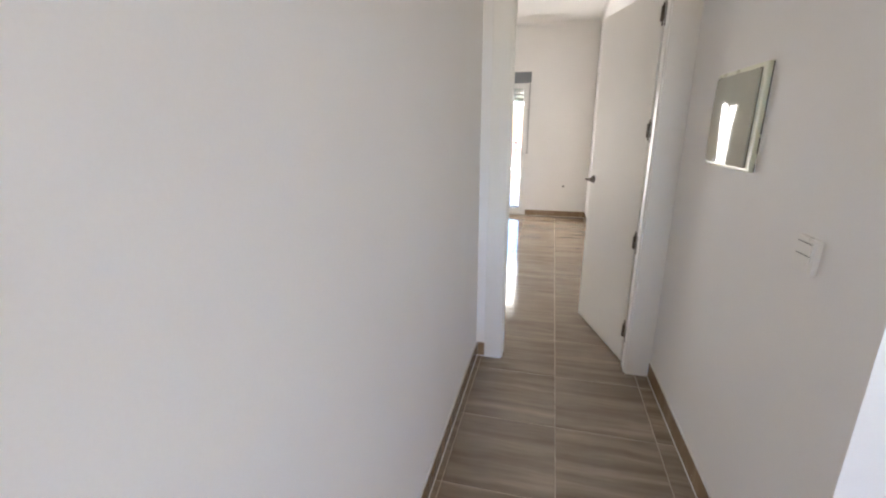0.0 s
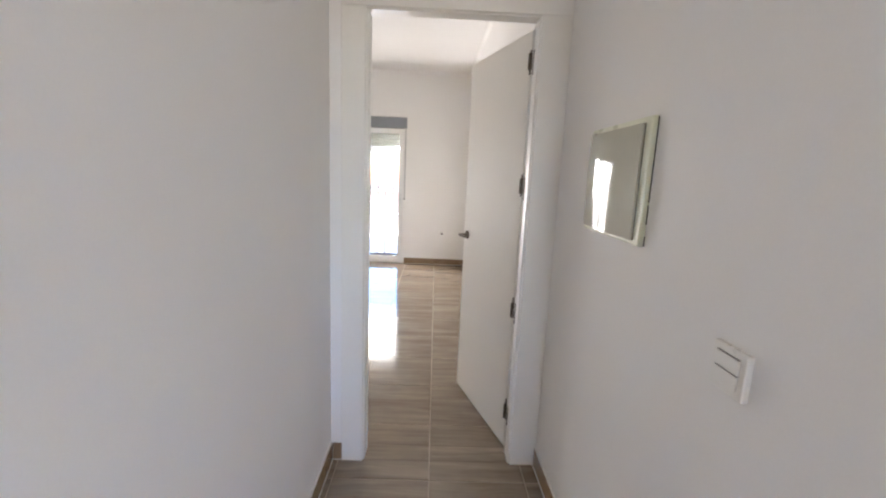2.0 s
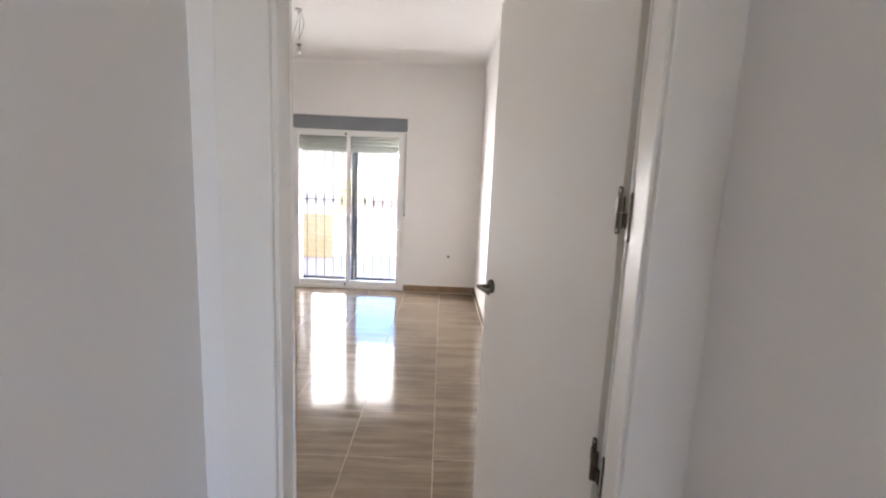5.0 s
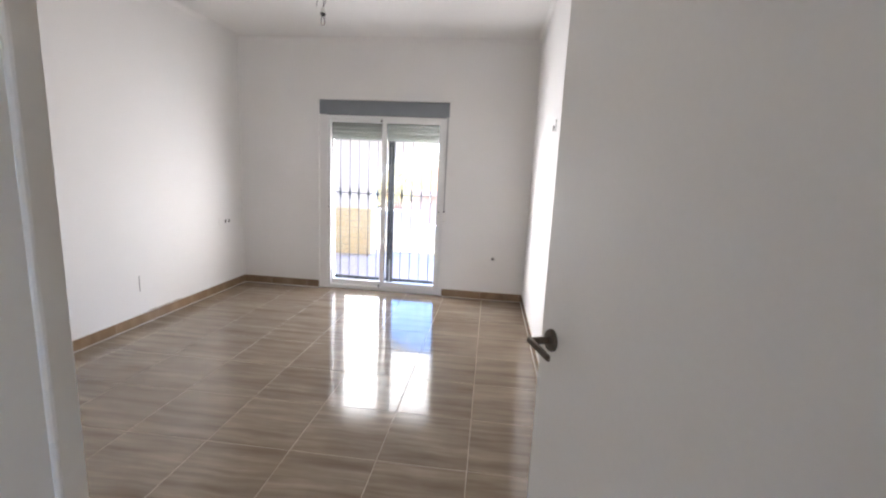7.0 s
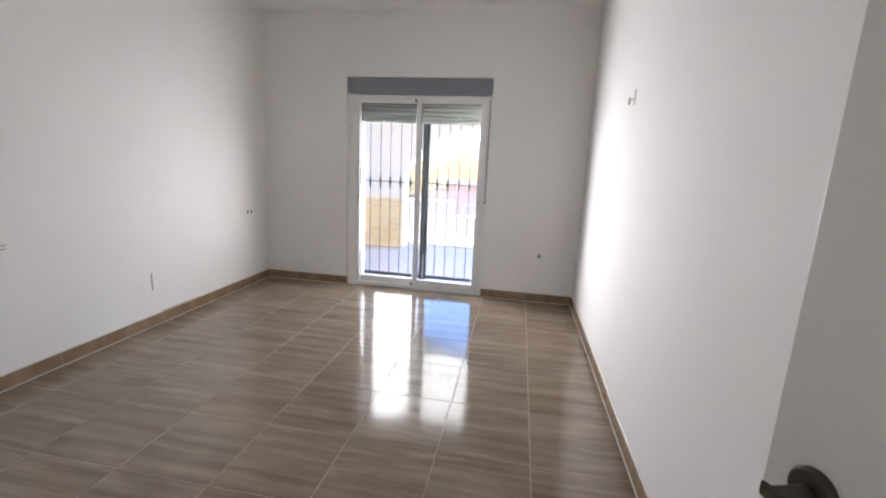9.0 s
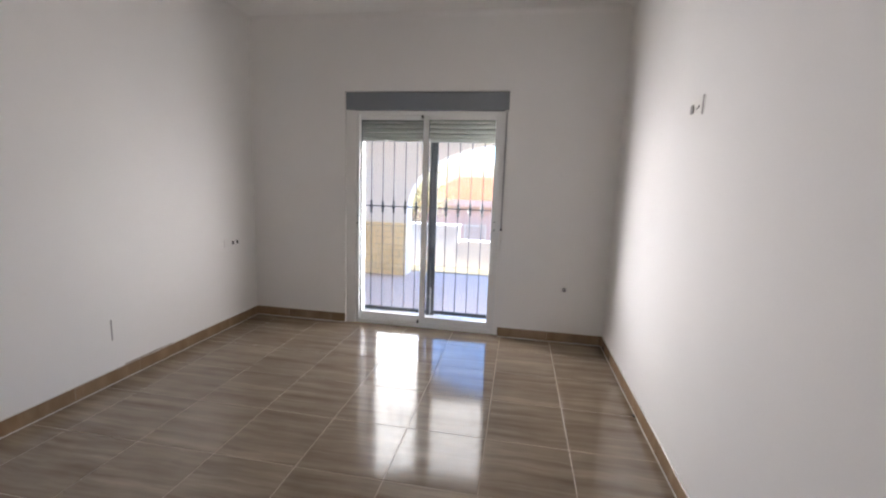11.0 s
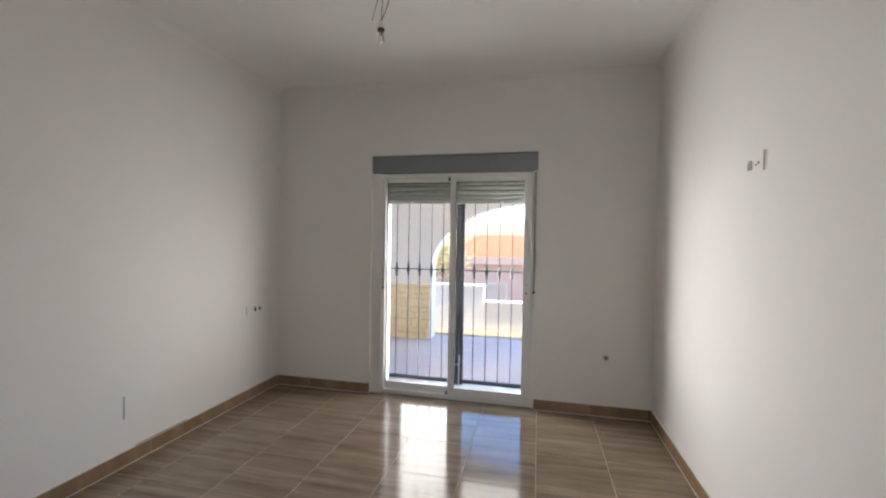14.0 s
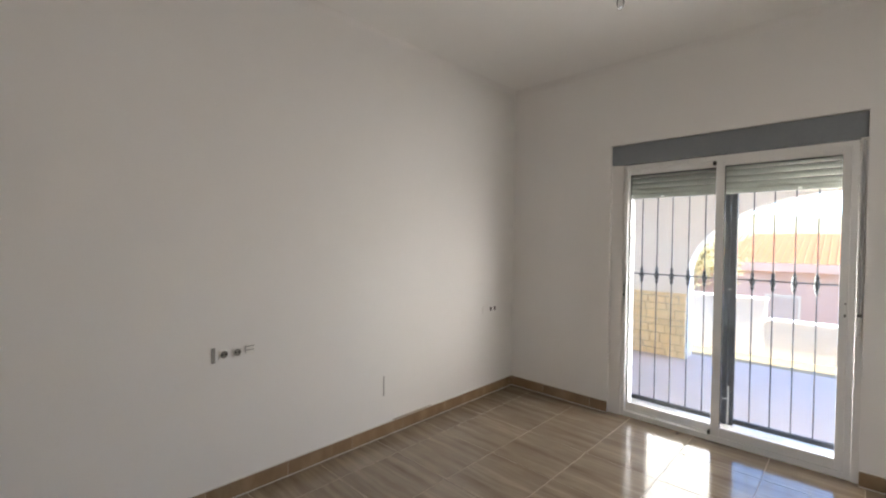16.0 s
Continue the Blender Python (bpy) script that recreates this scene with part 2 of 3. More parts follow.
HX1, HY0 = 3.0, -0.80                                       # hall
OX0, OX1, OTOP = -1.80, -0.31, 2.185                         # opening in the window wall
WOUT = 9.80                                                 # its outer face
DX0, DX1, DTOP = -0.157, 0.547, 2.045                       # clear doorway

structure("wall_west", box(RX0 - 0.15, RX0, RY0 - 0.12, WOUT, 0, H), PLASTER, "smooth white painted bedroom wall above a tiled skirting", "wall")
structure("wall_east", box(RX1, RX1 + 0.12, RY0, WOUT, 0, H), PLASTER, "smooth white painted bedroom wall catching window light", "wall")
bm = box(RX0, OX0, RY1, WOUT, 0, H)
box(OX1, RX1, RY1, WOUT, 0, H, bm=bm)
box(OX0, OX1, RY1, WOUT, OTOP, H, bm=bm)
structure("wall_north", bm, PLASTER, "white painted wall round the glazed terrace door", "wall")
bm = box(RX0, DX0 - 0.03, CY1, RY0, 0, H)
box(DX1 + 0.03, CX1, CY1, RY0, 0, H, bm=bm)
box(DX0 - 0.03, DX1 + 0.03, CY1, RY0, DTOP + 0.03, H, bm=bm)
structure("wall_door", bm, PLASTER, "white painted wall between corridor and bedroom", "wall")
structure("wall_corridor_west", box(CX0 - 0.12, CX0, HY0, CY1, 0, H), PLASTER, "plain white painted corridor wall", "wall")
bm = prism([(CX2, CORNER), (HX1, CORNER), (HX1, CY1), (CX1, CY1)], 0, H, lambda u, v, d: Vector((u, v, d)))
structure("wall_corridor_east", bm, PLASTER, "white painted corridor wall ending at an outer corner", "wall")
structure("wall_hall_east", box(HX1, HX1 + 0.12, HY0, CORNER, 0, H), PLASTER, "plain white painted hall wall", "wall")
# this wall's opening is never in view; added to hold the fill lamp
bm = box(CX0 - 0.12, 0.65, HY0 - 0.12, HY0, 0, H)
box(1.95, HX1 + 0.12, HY0 - 0.12, HY0, 0, H, bm=bm)
box(0.65, 1.95, HY0 - 0.12, HY0, 0, 0.95, bm=bm)
box(0.65, 1.95, HY0 - 0.12, HY0, 2.15, H, bm=bm)
structure("wall_hall_south", bm, PLASTER, "plain white painted hall wall with an added unseen opening", "wall")

bm = box(RX0 - 0.15, RX1 + 0.12, RY0 - 0.06, WOUT, H, H + 0.15)
structure("ceiling_bedroom", bm, CEILING, "flat white painted bedroom ceiling", "ceiling")
structure("ceiling_hall", box(CX0 - 0.12, HX1 + 0.12, HY0 - 0.12, RY0 - 0.062, H, H + 0.15), CEILING, "flat white painted corridor ceiling", "ceiling")


# small plaster cove where walls meet the ceiling
def cove(p, q, inward, r=0.05):
    outline = [(0, 0)] + [(r - r * math.sin(a), -r + r * math.cos(a)) for a in [k * math.pi / 12 for k in range(7)]]
    d = Vector(q) - Vector(p)
    return prism(outline, 0.0, 1.0, lambda u, v, s: Vector(p) + d * s + Vector(inward) * u + Vector((0, 0, v)))


for name, p, q, w in (("trim_west", (RX0, RY0, H), (RX0, RY1, H), (1, 0, 0)), ("trim_east", (RX1, RY0, H), (RX1, RY1, H), (-1, 0, 0)), ("trim_north", (RX0, RY1, H), (RX1, RY1, H), (0, -1, 0))):
    tagged(part(name, cove(p, q, w), PLASTER, smooth=True), "soft plaster joint between wall and ceiling", "trim", kind="structure")

# ---------------------------------------------------------------- doorway and door
door = thing("door_1", (DX0 + DX1) / 2, CY1, 0, "open white lacquered interior door in its white frame", "door", kind="structure")
JB, REB = 5.008, 4.972                    # jamb's room edge; where the rebate begins
for x0, x1, xr in ((DX0 - 0.03, DX0, -1), (DX1, DX1 + 0.03, 1)):
    part("jamb", box(x0, x1, CY1 - 0.001, REB, 0, DTOP, 0.002), LACQUER, door)
    part("rebate", box(x0 if xr < 0 else x0 + 0.014, x1 - 0.014 if xr < 0 else x1, REB + 0.0005, JB, 0, DTOP, 0.0015), LACQUER, door)
part("head", box(DX0 - 0.03, DX1 + 0.03, CY1 - 0.001, REB, DTOP + 0.0005, DTOP + 0.03, 0.002), LACQUER, door)
part("rebate", box(DX0 - 0.03, DX1 + 0.03, REB + 0.0005, JB, DTOP + 0.014, DTOP + 0.03, 0.0015), LACQUER, door)
part("seal", box(DX0 - 0.002, DX0 + 0.004, REB - 0.006, REB - 0.0005, 0.005, DTOP - 0.005, 0.0015), WHITE_PLASTIC, door, "pale rubber door seal")
part("seal", box(DX1 - 0.004, DX1 + 0.002, REB - 0.006, REB - 0.0005, 0.005, DTOP - 0.005, 0.0015), WHITE_PLASTIC, door, "pale rubber door seal")
CF = CY1 - 0.015
part("casing", box(-0.265, DX0 - 0.008, CF, CY1, 0, DTOP + 0.008, 0.003, 2), LACQUER, door)
part("casing", box(DX1 + 0.008, 0.683, CF, CY1, 0, DTOP + 0.008, 0.003, 2), LACQUER, door)
part("casing", box(-0.265, 0.683, CF, CY1, DTOP + 0.0085, DTOP + 0.125, 0.003, 2), LACQUER, door)
part("strike_plate", prism([(0, -0.085), (0.026, -0.085), (0.026, -0.035), (0.036, -0.026), (0.036, 0.026), (0.026, 0.035), (0.026, 0.042), (0, 0.042)], 0, 0.0025,
     lambda u, v, d: Vector((DX0 - 0.014 + d, REB + 0.010 + u, 1.005 + v))), HANDLE, door, "dark bronze strike plate")
part("strike_hole", box(DX0 - 0.0117, DX0 - 0.0110, REB + 0.018, REB + 0.030, 0.965, 1.015), DARK, door, "dark latch hole in the strike plate")

PIV, ANG = Vector((0.584, 5.022, 0)), -72.5          # hinge line; swing from closed
DOORM = Matrix.Translation(PIV) @ pose(0, 0, 0, 0, 0, ANG)
W, T = 0.712, 0.036                                   # closed leaf reaches to -x; corridor face at local y = -T
leaf = part("leaf", box(-W, -0.008, -T, 0, 0.010, 2.036, 0.002, 2), LACQUER, door)
leaf.matrix_world = DOORM
leaf.matrix_basis = door.matrix_world.inverted() @ DOORM
leaf.matrix_parent_inverse = Matrix()
HZ = (1.895, 1.352, 0.756, 0.218)


def on_leaf(bm):
    bmesh.ops.transform(bm, matrix=DOORM, verts=bm.verts[:])
    return bm


def pill(y0, y1, z0, z1, x0, x1):
    """A plate with round ends standing in the y-z plane."""
    r, cy = (y1 - y0) / 2, (y0 + y1) / 2
    out = [(cy + r * math.cos(a), z1 - r + r * math.sin(a)) for a in [k * math.pi / 8 for k in range(9)]]
    out += [(cy + r * math.cos(a), z0 + r + r * math.sin(a)) for a in [math.pi + k * math.pi / 8 for k in range(9)]]
    return prism(out, x0, x1, lambda u, v, d: Vector((d, u, v)))


def pill_outline(c, w, z0, z1):
    r = w / 2
    top = [(c + r * math.cos(a), z1 - r + r * math.sin(a)) for a in [k * math.pi / 8 for k in range(9)]]
    return top + [(c + r * math.cos(a), z0 + r + r * math.sin(a)) for a in [math.pi + k * math.pi / 8 for k in range(9)]]


bpy.context.view_layer.update()
for hz in HZ:
    # one plate on the leaf's face, one on the jamb, and two knuckles that bridge the gap
    h = part("hinge", on_leaf(prism(pill_outline(-0.011, 0.014, hz - 0.048, hz + 0.058), -T - 0.003, -T, lambda u, v, d: Vector((u, d, v)))), HANDLE, leaf, "dark bronze surface hinge")
    kx, ky = 0.538, 4.996
    up = rod((kx, ky, hz + 0.003), (kx, ky, hz + 0.036), 0.0085, 12)
    lo = rod((kx, ky, hz - 0.032), (kx, ky, hz + 0.0015), 0.0090, 12)
    box(kx - 0.002, kx + 0.004, ky, ky + 0.024, hz + 0.004, hz + 0.035, bm=up)
    box(kx + 0.002, kx + 0.008, ky - 0.024, ky, hz - 0.031, hz + 0.0005, bm=lo)
    part("knuckle", up, HANDLE, h, smooth=True)
    part("knuckle", lo, HANDLE, h, smooth=True)
    part("plate", prism(pill_outline(4.968, 0.014, hz - 0.060, hz + 0.046), DX1 - 0.003, DX1, lambda u, v, d: Vector((d, u, v))), HANDLE, h)
    for dz in (-0.039, 0.049):
        part("screw", on_leaf(rod((-0.011, -T - 0.0042, hz + dz), (-0.011, -T - 0.0028, hz + dz), 0.0042, 10)), STEEL, h)
        part("screw", rod((DX1 - 0.0042, 4.968, hz - 0.012 + dz), (DX1 - 0.0028, 4.968, hz - 0.012 + dz), 0.0042, 10), STEEL, h)

# lever handle on the corridor face: round rose, neck and flat bar that points to the hinges
HX, HZ0 = -W + 0.060, 1.030
hnd = part("door_handle", on_leaf(lathe([(0.026, 0), (0.026, 0.006), (0.023, 0.010), (0.012, 0.0105)], 24, Matrix.Translation((HX, -T, HZ0)) @ pose(0, 0, 0, 90))), HANDLE, leaf, "bronze-grey flat lever door handle", True)
part("neck", on_leaf(rod((HX, -T - 0.009, HZ0), (HX, -T - 0.050, HZ0), 0.0085, 14)), HANDLE, hnd, smooth=True)
lever = prism([(-0.016, 0.0), (-0.010, -0.008), (0.090, -0.008), (0.096, -0.005), (0.096, 0.0), (-0.002, 0.003)], -0.0068, 0.0068,
              lambda u, v, d: Vector((HX + u, -T - 0.050 + v, HZ0 + d)))
bmesh.ops.bevel(lever, geom=lever.edges[:], offset=0.0015, segments=2, affect="EDGES")
part("lever", on_leaf(lever), HANDLE, hnd)
hnd2 = part("door_handle", on_leaf(lathe([(0.026, 0), (0.026, 0.006), (0.023, 0.010), (0.012, 0.0105)], 24, Matrix.Translation((HX, 0, HZ0)) @ pose(0, 0, 0, -90))), HANDLE, leaf, "bronze-grey flat lever door handle", True)
part("neck", on_leaf(rod((HX, 0.009, HZ0), (HX, 0.050, HZ0), 0.0085, 14)), HANDLE, hnd2, smooth=True)
part("lever", on_leaf(box(HX - 0.012, HX + 0.096, 0.048, 0.056, HZ0 - 0.0068, HZ0 + 0.0068, 0.0015, 2)), HANDLE, hnd2)
part("latch_plate", on_leaf(box(-W - 0.001, -W + 0.001, -T + 0.008, -0.008, HZ0 - 0.09, HZ0 + 0.06, 0.0005)), STEEL, leaf, "dull steel latch plate")
part("latch_bolt", on_leaf(box(-W - 0.009, -W, -T + 0.012, -0.012, HZ0 - 0.008, HZ0 + 0.010, 0.002)), STEEL, leaf, "dull steel latch bolt")

# ---------------------------------------------------------------- terrace door with shutter
WX0, WX1, WZ1 = -1.704, -0.345, 2.022
win = thing("window_1", (WX0 + WX1) / 2, 9.56, 0, "white aluminium sliding glass terrace door, closed", "window", kind="structure")
FY0, FY1 = 9.532, 9.612
part("jamb_infill", box(OX0, WX0 - 0.001, 9.526, WOUT - 0.02, 0, 2.024), PLASTER, win)
part("jamb_infill", box(WX1 + 0.001, OX1, 9.526, WOUT - 0.02, 0, 2.024), PLASTER, win)
part("window_frame", box(WX0, WX0 + 0.030, FY0, FY1, 0.001, WZ1, 0.003, 2), ALU_WHITE, win)
part("window_frame", box(WX1 - 0.034, WX1, FY0, FY1, 0.001, WZ1, 0.003, 2), ALU_WHITE, win)
part("window_frame", box(WX0 + 0.0305, WX1 - 0.0345, FY0, FY1, WZ1 - 0.035, WZ1, 0.003, 2), ALU_WHITE, win)
part("window_frame", box(WX0 + 0.0305, WX1 - 0.0345, FY0, FY1, 0.001, 0.040, 0.003, 2), ALU_WHITE, win)
part("track", box(WX0 + 0.031, WX1 - 0.035, FY0 + 0.034, FY0 + 0.040, 0.0405, 0.052, 0.001), ALU_WHITE, win)


def sash(x0, x1, y0, y1, z0, z1, left, right, rail, parent):
    s = part("sash", box(x0, x0 + left, y0, y1, z0, z1, 0.003, 2), ALU_WHITE, parent, "white aluminium sliding sash")
    part("stile", box(x1 - right, x1, y0, y1, z0, z1, 0.003, 2), ALU_WHITE, s)
    part("rail", box(x0 + left + 0.0005, x1 - right - 0.0005, y0 + 0.001, y1 - 0.001, z1 - rail, z1, 0.003, 2), ALU_WHITE, s)
    part("rail", box(x0 + left + 0.0005, x1 - right - 0.0005, y0 + 0.001, y1 - 0.001, z0, z0 + rail + 0.010, 0.003, 2), ALU_WHITE, s)
    ym = (y0 + y1) / 2
    g = part("pane", box(x0 + left - 0.004, x1 - right + 0.004, ym - 0.002, ym + 0.002, z0 + rail + 0.006, z1 - rail + 0.004), GLASS, s, "clear window pane")
    g.visible_shadow = False
    # black glazing gasket at top and left, widened to paint the rail's shadow line
    for a0, a1, b0, b1 in ((x0 + left - 0.001, x1 - right + 0.001, z1 - rail - 0.008, z1 - rail + 0.0005), (x0 + left - 0.001, x0 + left + 0.006, z0 + rail + 0.0105, z1 - rail - 0.009)):
        part("gasket", box(a0, a1, y0 + 0.004, ym - 0.0025, b0, b1), DARK, s, "thin black glazing gasket, widened as painted rail shadow")
    return s


s1 = sash(-1.068, -0.372, FY0 + 0.004, FY0 + 0.030, 0.042, WZ1 - 0.022, 0.052, 0.046, 0.054, win)
s2 = sash(-1.692, -1.022, FY0 + 0.044, FY0 + 0.070, 0.042, WZ1 - 0.026, 0.022, 0.044, 0.050, win)
part("brush_block", box(-1.090, -1.070, FY0 + 0.006, FY0 + 0.040, WZ1 - 0.062, WZ1 - 0.036, 0.002), DARK, win, "dark brush seal block")
part("brush_block", box(-1.086, -1.070, FY0 + 0.000, FY0 + 0.036, 0.041, 0.070, 0.002), DARK, win, "dark brush seal block")
for x, s in ((-0.389, s1), (-1.690, s2)):
    k = part("latch", pill(-0.011, 0.011, 0.94, 1.10, -0.003, 0.0), ALU_WHITE, s, "white recessed sash latch")
    k.matrix_basis = k.matrix_basis @ (Matrix.Translation((x, FY0 + (0.002 if s is s1 else 0.003), 0)) @ pose(0, 0, 0, 0, 0, 90))
    part("slot", box(x - 0.005, x + 0.005, FY0 - 0.0032, FY0 - 0.001, 0.975, 0.99), DARK, s)
    part("slot", box(x - 0.004, x + 0.004, FY0 - 0.0032, FY0 - 0.001, 1.05, 1.058), DARK, s)
part("window_sill", box(WX0 - 0.04, WX1 + 0.03, FY1 + 0.001, 9.93, -0.012, 0.030, 0.004, 2), MARBLE, win, "white marble outer sill")

# shutter housing: grey front board and the half-hidden roller shutter behind the glass
hb = thing("shutter_box", -1.05, 9.53, 2.11, "blue-grey roller shutter cover board above the terrace door", "shutter box")
part("cover_board", box(OX0 + 0.001, OX1 - 0.001, 9.517, 9.540, 2.027, OTOP - 0.002, 0.002), BOX_GREY, hb)
part("clip", box(OX1 - 0.035, OX1 + 0.012, 9.494, 9.516, 2.017, 2.026, 0.002), WHITE_PLASTIC, hb)
part("clip", box(OX0 + 0.006, OX0 + 0.026, 9.512, 9.518, 2.019, 2.0265, 0.002), WHITE_PLASTIC, hb)
part("edge_strip", box(OX0 - 0.004, OX1 + 0.004, 9.492, 9.4995, OTOP + 0.0, OTOP + 0.008, 0.002), PLASTER, hb)

rs = thing("roller_shutter", -1.05, 9.66, 1.77, "raised roller shutter showing its lowest slats, shade painted in grey", "roller shutter")
z = 1.800
while z < 2.0:
    outline = [(0.0, 0.0), (-0.006, 0.006), (-0.009, 0.018), (-0.009, 0.027), (-0.006, 0.037), (0.0, 0.0425), (0.002, 0.0425), (0.002, 0.0)]
    part("slat", prism(outline, WX0 + 0.012, WX1 - 0.012, lambda u, v, d, zz=z: Vector((d, 9.664 + u, zz + v))), SLAT, rs)
    z += 0.0445
part("bottom_rail", box(WX0 + 0.012, WX1 - 0.012, 9.652, 9.668, 1.760, 1.7995, 0.003, 2), SLAT, rs)
for x in (-1.45, -0.62):
    part("stopper", box(x - 0.010, x + 0.010, 9.640, 9.651, 1.767, 1.781, 0.002), WHITE_PLASTIC, rs)
part("guide", box(WX0 - 0.0, WX0 + 0.011, 9.640, 9.690, 0.031, 2.024, 0.001), ALU_WHITE, rs)
part("guide", box(WX1 - 0.011, WX1, 9.640, 9.690, 0.031, 2.024, 0.001), ALU_WHITE, rs)
part("shutter_roll", box(OX0 + 0.01, OX1 - 0.01, 9.600, WOUT - 0.021, 2.046, OTOP - 0.003), DARK, rs)
part("roll_case", box(OX0 + 0.001, OX1 - 0.001, WOUT - 0.02, WOUT, 2.026, OTOP - 0.001), RENDER_WHITE, rs)

st = thing("shutter_strap", -0.327, 9.518, 1.0, "grey webbing shutter strap hanging beside the terrace door", "strap")
part("webbing", box(-0.3345, -0.3195, 9.5135, 9.5155, 1.000, 2.020), STRAP, st)
part("strap_clip", box(-0.337, -0.317, 9.509, 9.520, 0.984, 1.002, 0.002, 2), DARK, st, "black strap end clip")
part("winder_plate", box(-0.336, -0.316, 9.5185, 9.5255, 0.860, 0.976, 0.003, 2), WHITE_PLASTIC, st, "small white strap winder plate")
part("winder_screw", rod((-0.326, 9.5165, 0.880), (-0.326, 9.519, 0.880), 0.004, 10), STEEL, st)

# ---------------------------------------------------------------- wrought-iron gate outside the glass
GY = 9.86


def baluster(x):
    """A square bar's cast collar, three beads on a spindle."""
    return lathe([(0.006, 1.060), (0.009, 1.073), (0.0155, 1.084), (0.009, 1.095), (0.013, 1.107), (0.019, 1.122), (0.019, 1.140), (0.013, 1.156), (0.009, 1.169), (0.0155, 1.180), (0.009, 1.191), (0.006, 1.203)], 10, Matrix.Translation((x, GY, 0)))


def gate(x0, x1, bars, w0, w1, label):
    g = thing("security_gate", (x0 + x1) / 2, GY, 0.03, label, "security gate", "gates outside the terrace door")
    part("gate_stile", box(x0, x0 + w0, GY - 0.015, GY + 0.015, 0.032, 2.10, 0.002), IRON, g)
    part("gate_stile", box(x1 - w1, x1, GY - 0.015, GY + 0.015, 0.032, 2.10, 0.002), IRON, g)
    part("bottom_rail", box(x0 + w0, x1 - w1, GY - 0.014, GY + 0.014, 0.048, 0.082, 0.002), IRON, g)
    part("top_rail", box(x0 + w0, x1 - w1, GY - 0.014, GY + 0.014, 2.06, 2.10, 0.002), IRON, g)
    part("middle_rail", box(x0 + w0, x1 - w1, GY - 0.003, GY + 0.003, 1.134, 1.144), IRON, g)
    for x in bars:
        b = part("bar", box(x - 0.0038, x + 0.0038, GY - 0.0038, GY + 0.0038, 0.082, 2.06, 0.001), IRON, g)
        part("collar", baluster(x), IRON, b, smooth=True)
    return g


g1 = gate(-1.785, -1.030, [-1.668, -1.548, -1.433, -1.312, -1.197], 0.03, 0.035, "black wrought-iron security gate with five slim bars")
g2 = gate(-1.026, -0.330, [-0.890, -0.770, -0.651, -0.533], 0.040, 0.03, "black wrought-iron security gate with four slim bars")
lock = part("bolt_plate", box(-1.030, -1.004, GY - 0.022, GY - 0.0155, 0.14, 0.31, 0.002), IRON, g2, "dark iron drop bolt")
part("bolt_rod", rod((-1.017, GY - 0.030, 0.045), (-1.017, GY - 0.030, 0.33), 0.006, 10), STEEL, lock, smooth=True)
part("bolt_knob", rod((-1.017, GY - 0.030, 0.235), (-1.050, GY - 0.042, 0.235), 0.005, 10), STEEL, lock, smooth=True)
part("lock_case", box(-1.040, -1.000, GY - 0.024, GY - 0.0155, 1.02, 1.16, 0.002), IRON, g2, "dark iron lock case")
part("key_cylinder", rod((-1.022, GY - 0.030, 1.06), (-1.022, GY - 0.023, 1.06), 0.009, 12), STEEL, g2, smooth=True)

# ---------------------------------------------------------------- wall fittings
# flush distribution box cover in the corridor
BX = 0.693
cb = thing("fuse_box", BX, 4.305, 1.39, "flush fuse box with a glossy greenish-grey bowed cover", "fuse box")
FY_0, FY_1, FZ0, FZ1 = 4.114, 4.530, 1.227, 1.564
part("back_frame", box(BX - 0.011, BX + 0.008, FY_0, FY_1, FZ0, FZ1, 0.004, 2), PALE_EDGE, cb, "pale yellowish-green plastic frame")
part("seam", box(BX - 0.0125, BX - 0.010, FY_0 + 0.0312, FY_1 - 0.008, FZ0 + 0.012, FZ1 - 0.0155), DARK, cb)
# cover: gently bowed sheet, thicker in the middle
bm = bmesh.new()
N, M = 16, 10
cy0, cy1, cz0, cz1 = FY_0 + 0.033, FY_1 - 0.010, FZ0 + 0.014, FZ1 - 0.018
grid = []
for i in range(N + 1):
    row = []
    for j in range(M + 1):
        u, v = i / N, j / M
        bow = 0.010 * (1 - (2 * u - 1) ** 2) + 0.003 * (1 - (2 * v - 1) ** 2) + 0.0015 * math.sin(5.0 * u + 2.0 * v) * u * (1 - u) * 4
        row.append(bm.verts.new((BX - 0.016 - bow, cy0 + (cy1 - cy0) * u, cz0 + (cz1 - cz0) * v)))
    grid.append(row)
for i in range(N):
    for j in range(M):
        bm.faces.new((grid[i][j], grid[i + 1][j], grid[i + 1][j + 1], grid[i][j + 1]))
rim = bmesh.ops.extrude_edge_only(bm, edges=[e for e in bm.edges if e.is_boundary])["geom"]
for v_ in rim:
    if isinstance(v_, bmesh.types.BMVert):
        v_.co.x = BX - 0.0122
bmesh.ops.recalc_face_normals(bm, faces=bm.faces[:])
part("cover", bm, COVER, cb, "glossy bowed cover flap", True)
part("notch", box(BX - 0.0190, BX - 0.0115, cy1 - 0.045, cy1 - 0.022, cz1 - 0.006, cz1 + 0.003, 0.001), DARK, cb, "dark finger notch")
# broken dark strips stand in for the shadow line between frame and wall
for z0, z1 in ((FZ0 + 0.002, FZ0 + 0.028), (FZ0 + 0.060, FZ0 + 0.110), (FZ0 + 0.118, FZ1 - 0.003)):
    part("edge_shadow_strip", box(BX + 0.003, BX + 0.007, FY_0 - 0.002, FY_0 - 0.0003, z0, z1), DARK, cb, "dark strips painted as the frame's edge shadow")
part("latch_dot", rod((BX - 0.0255, 4.40, cz0 + 0.008), (BX - 0.018, 4.40, cz0 + 0.008), 0.004, 10), WHITE_PLASTIC, cb)

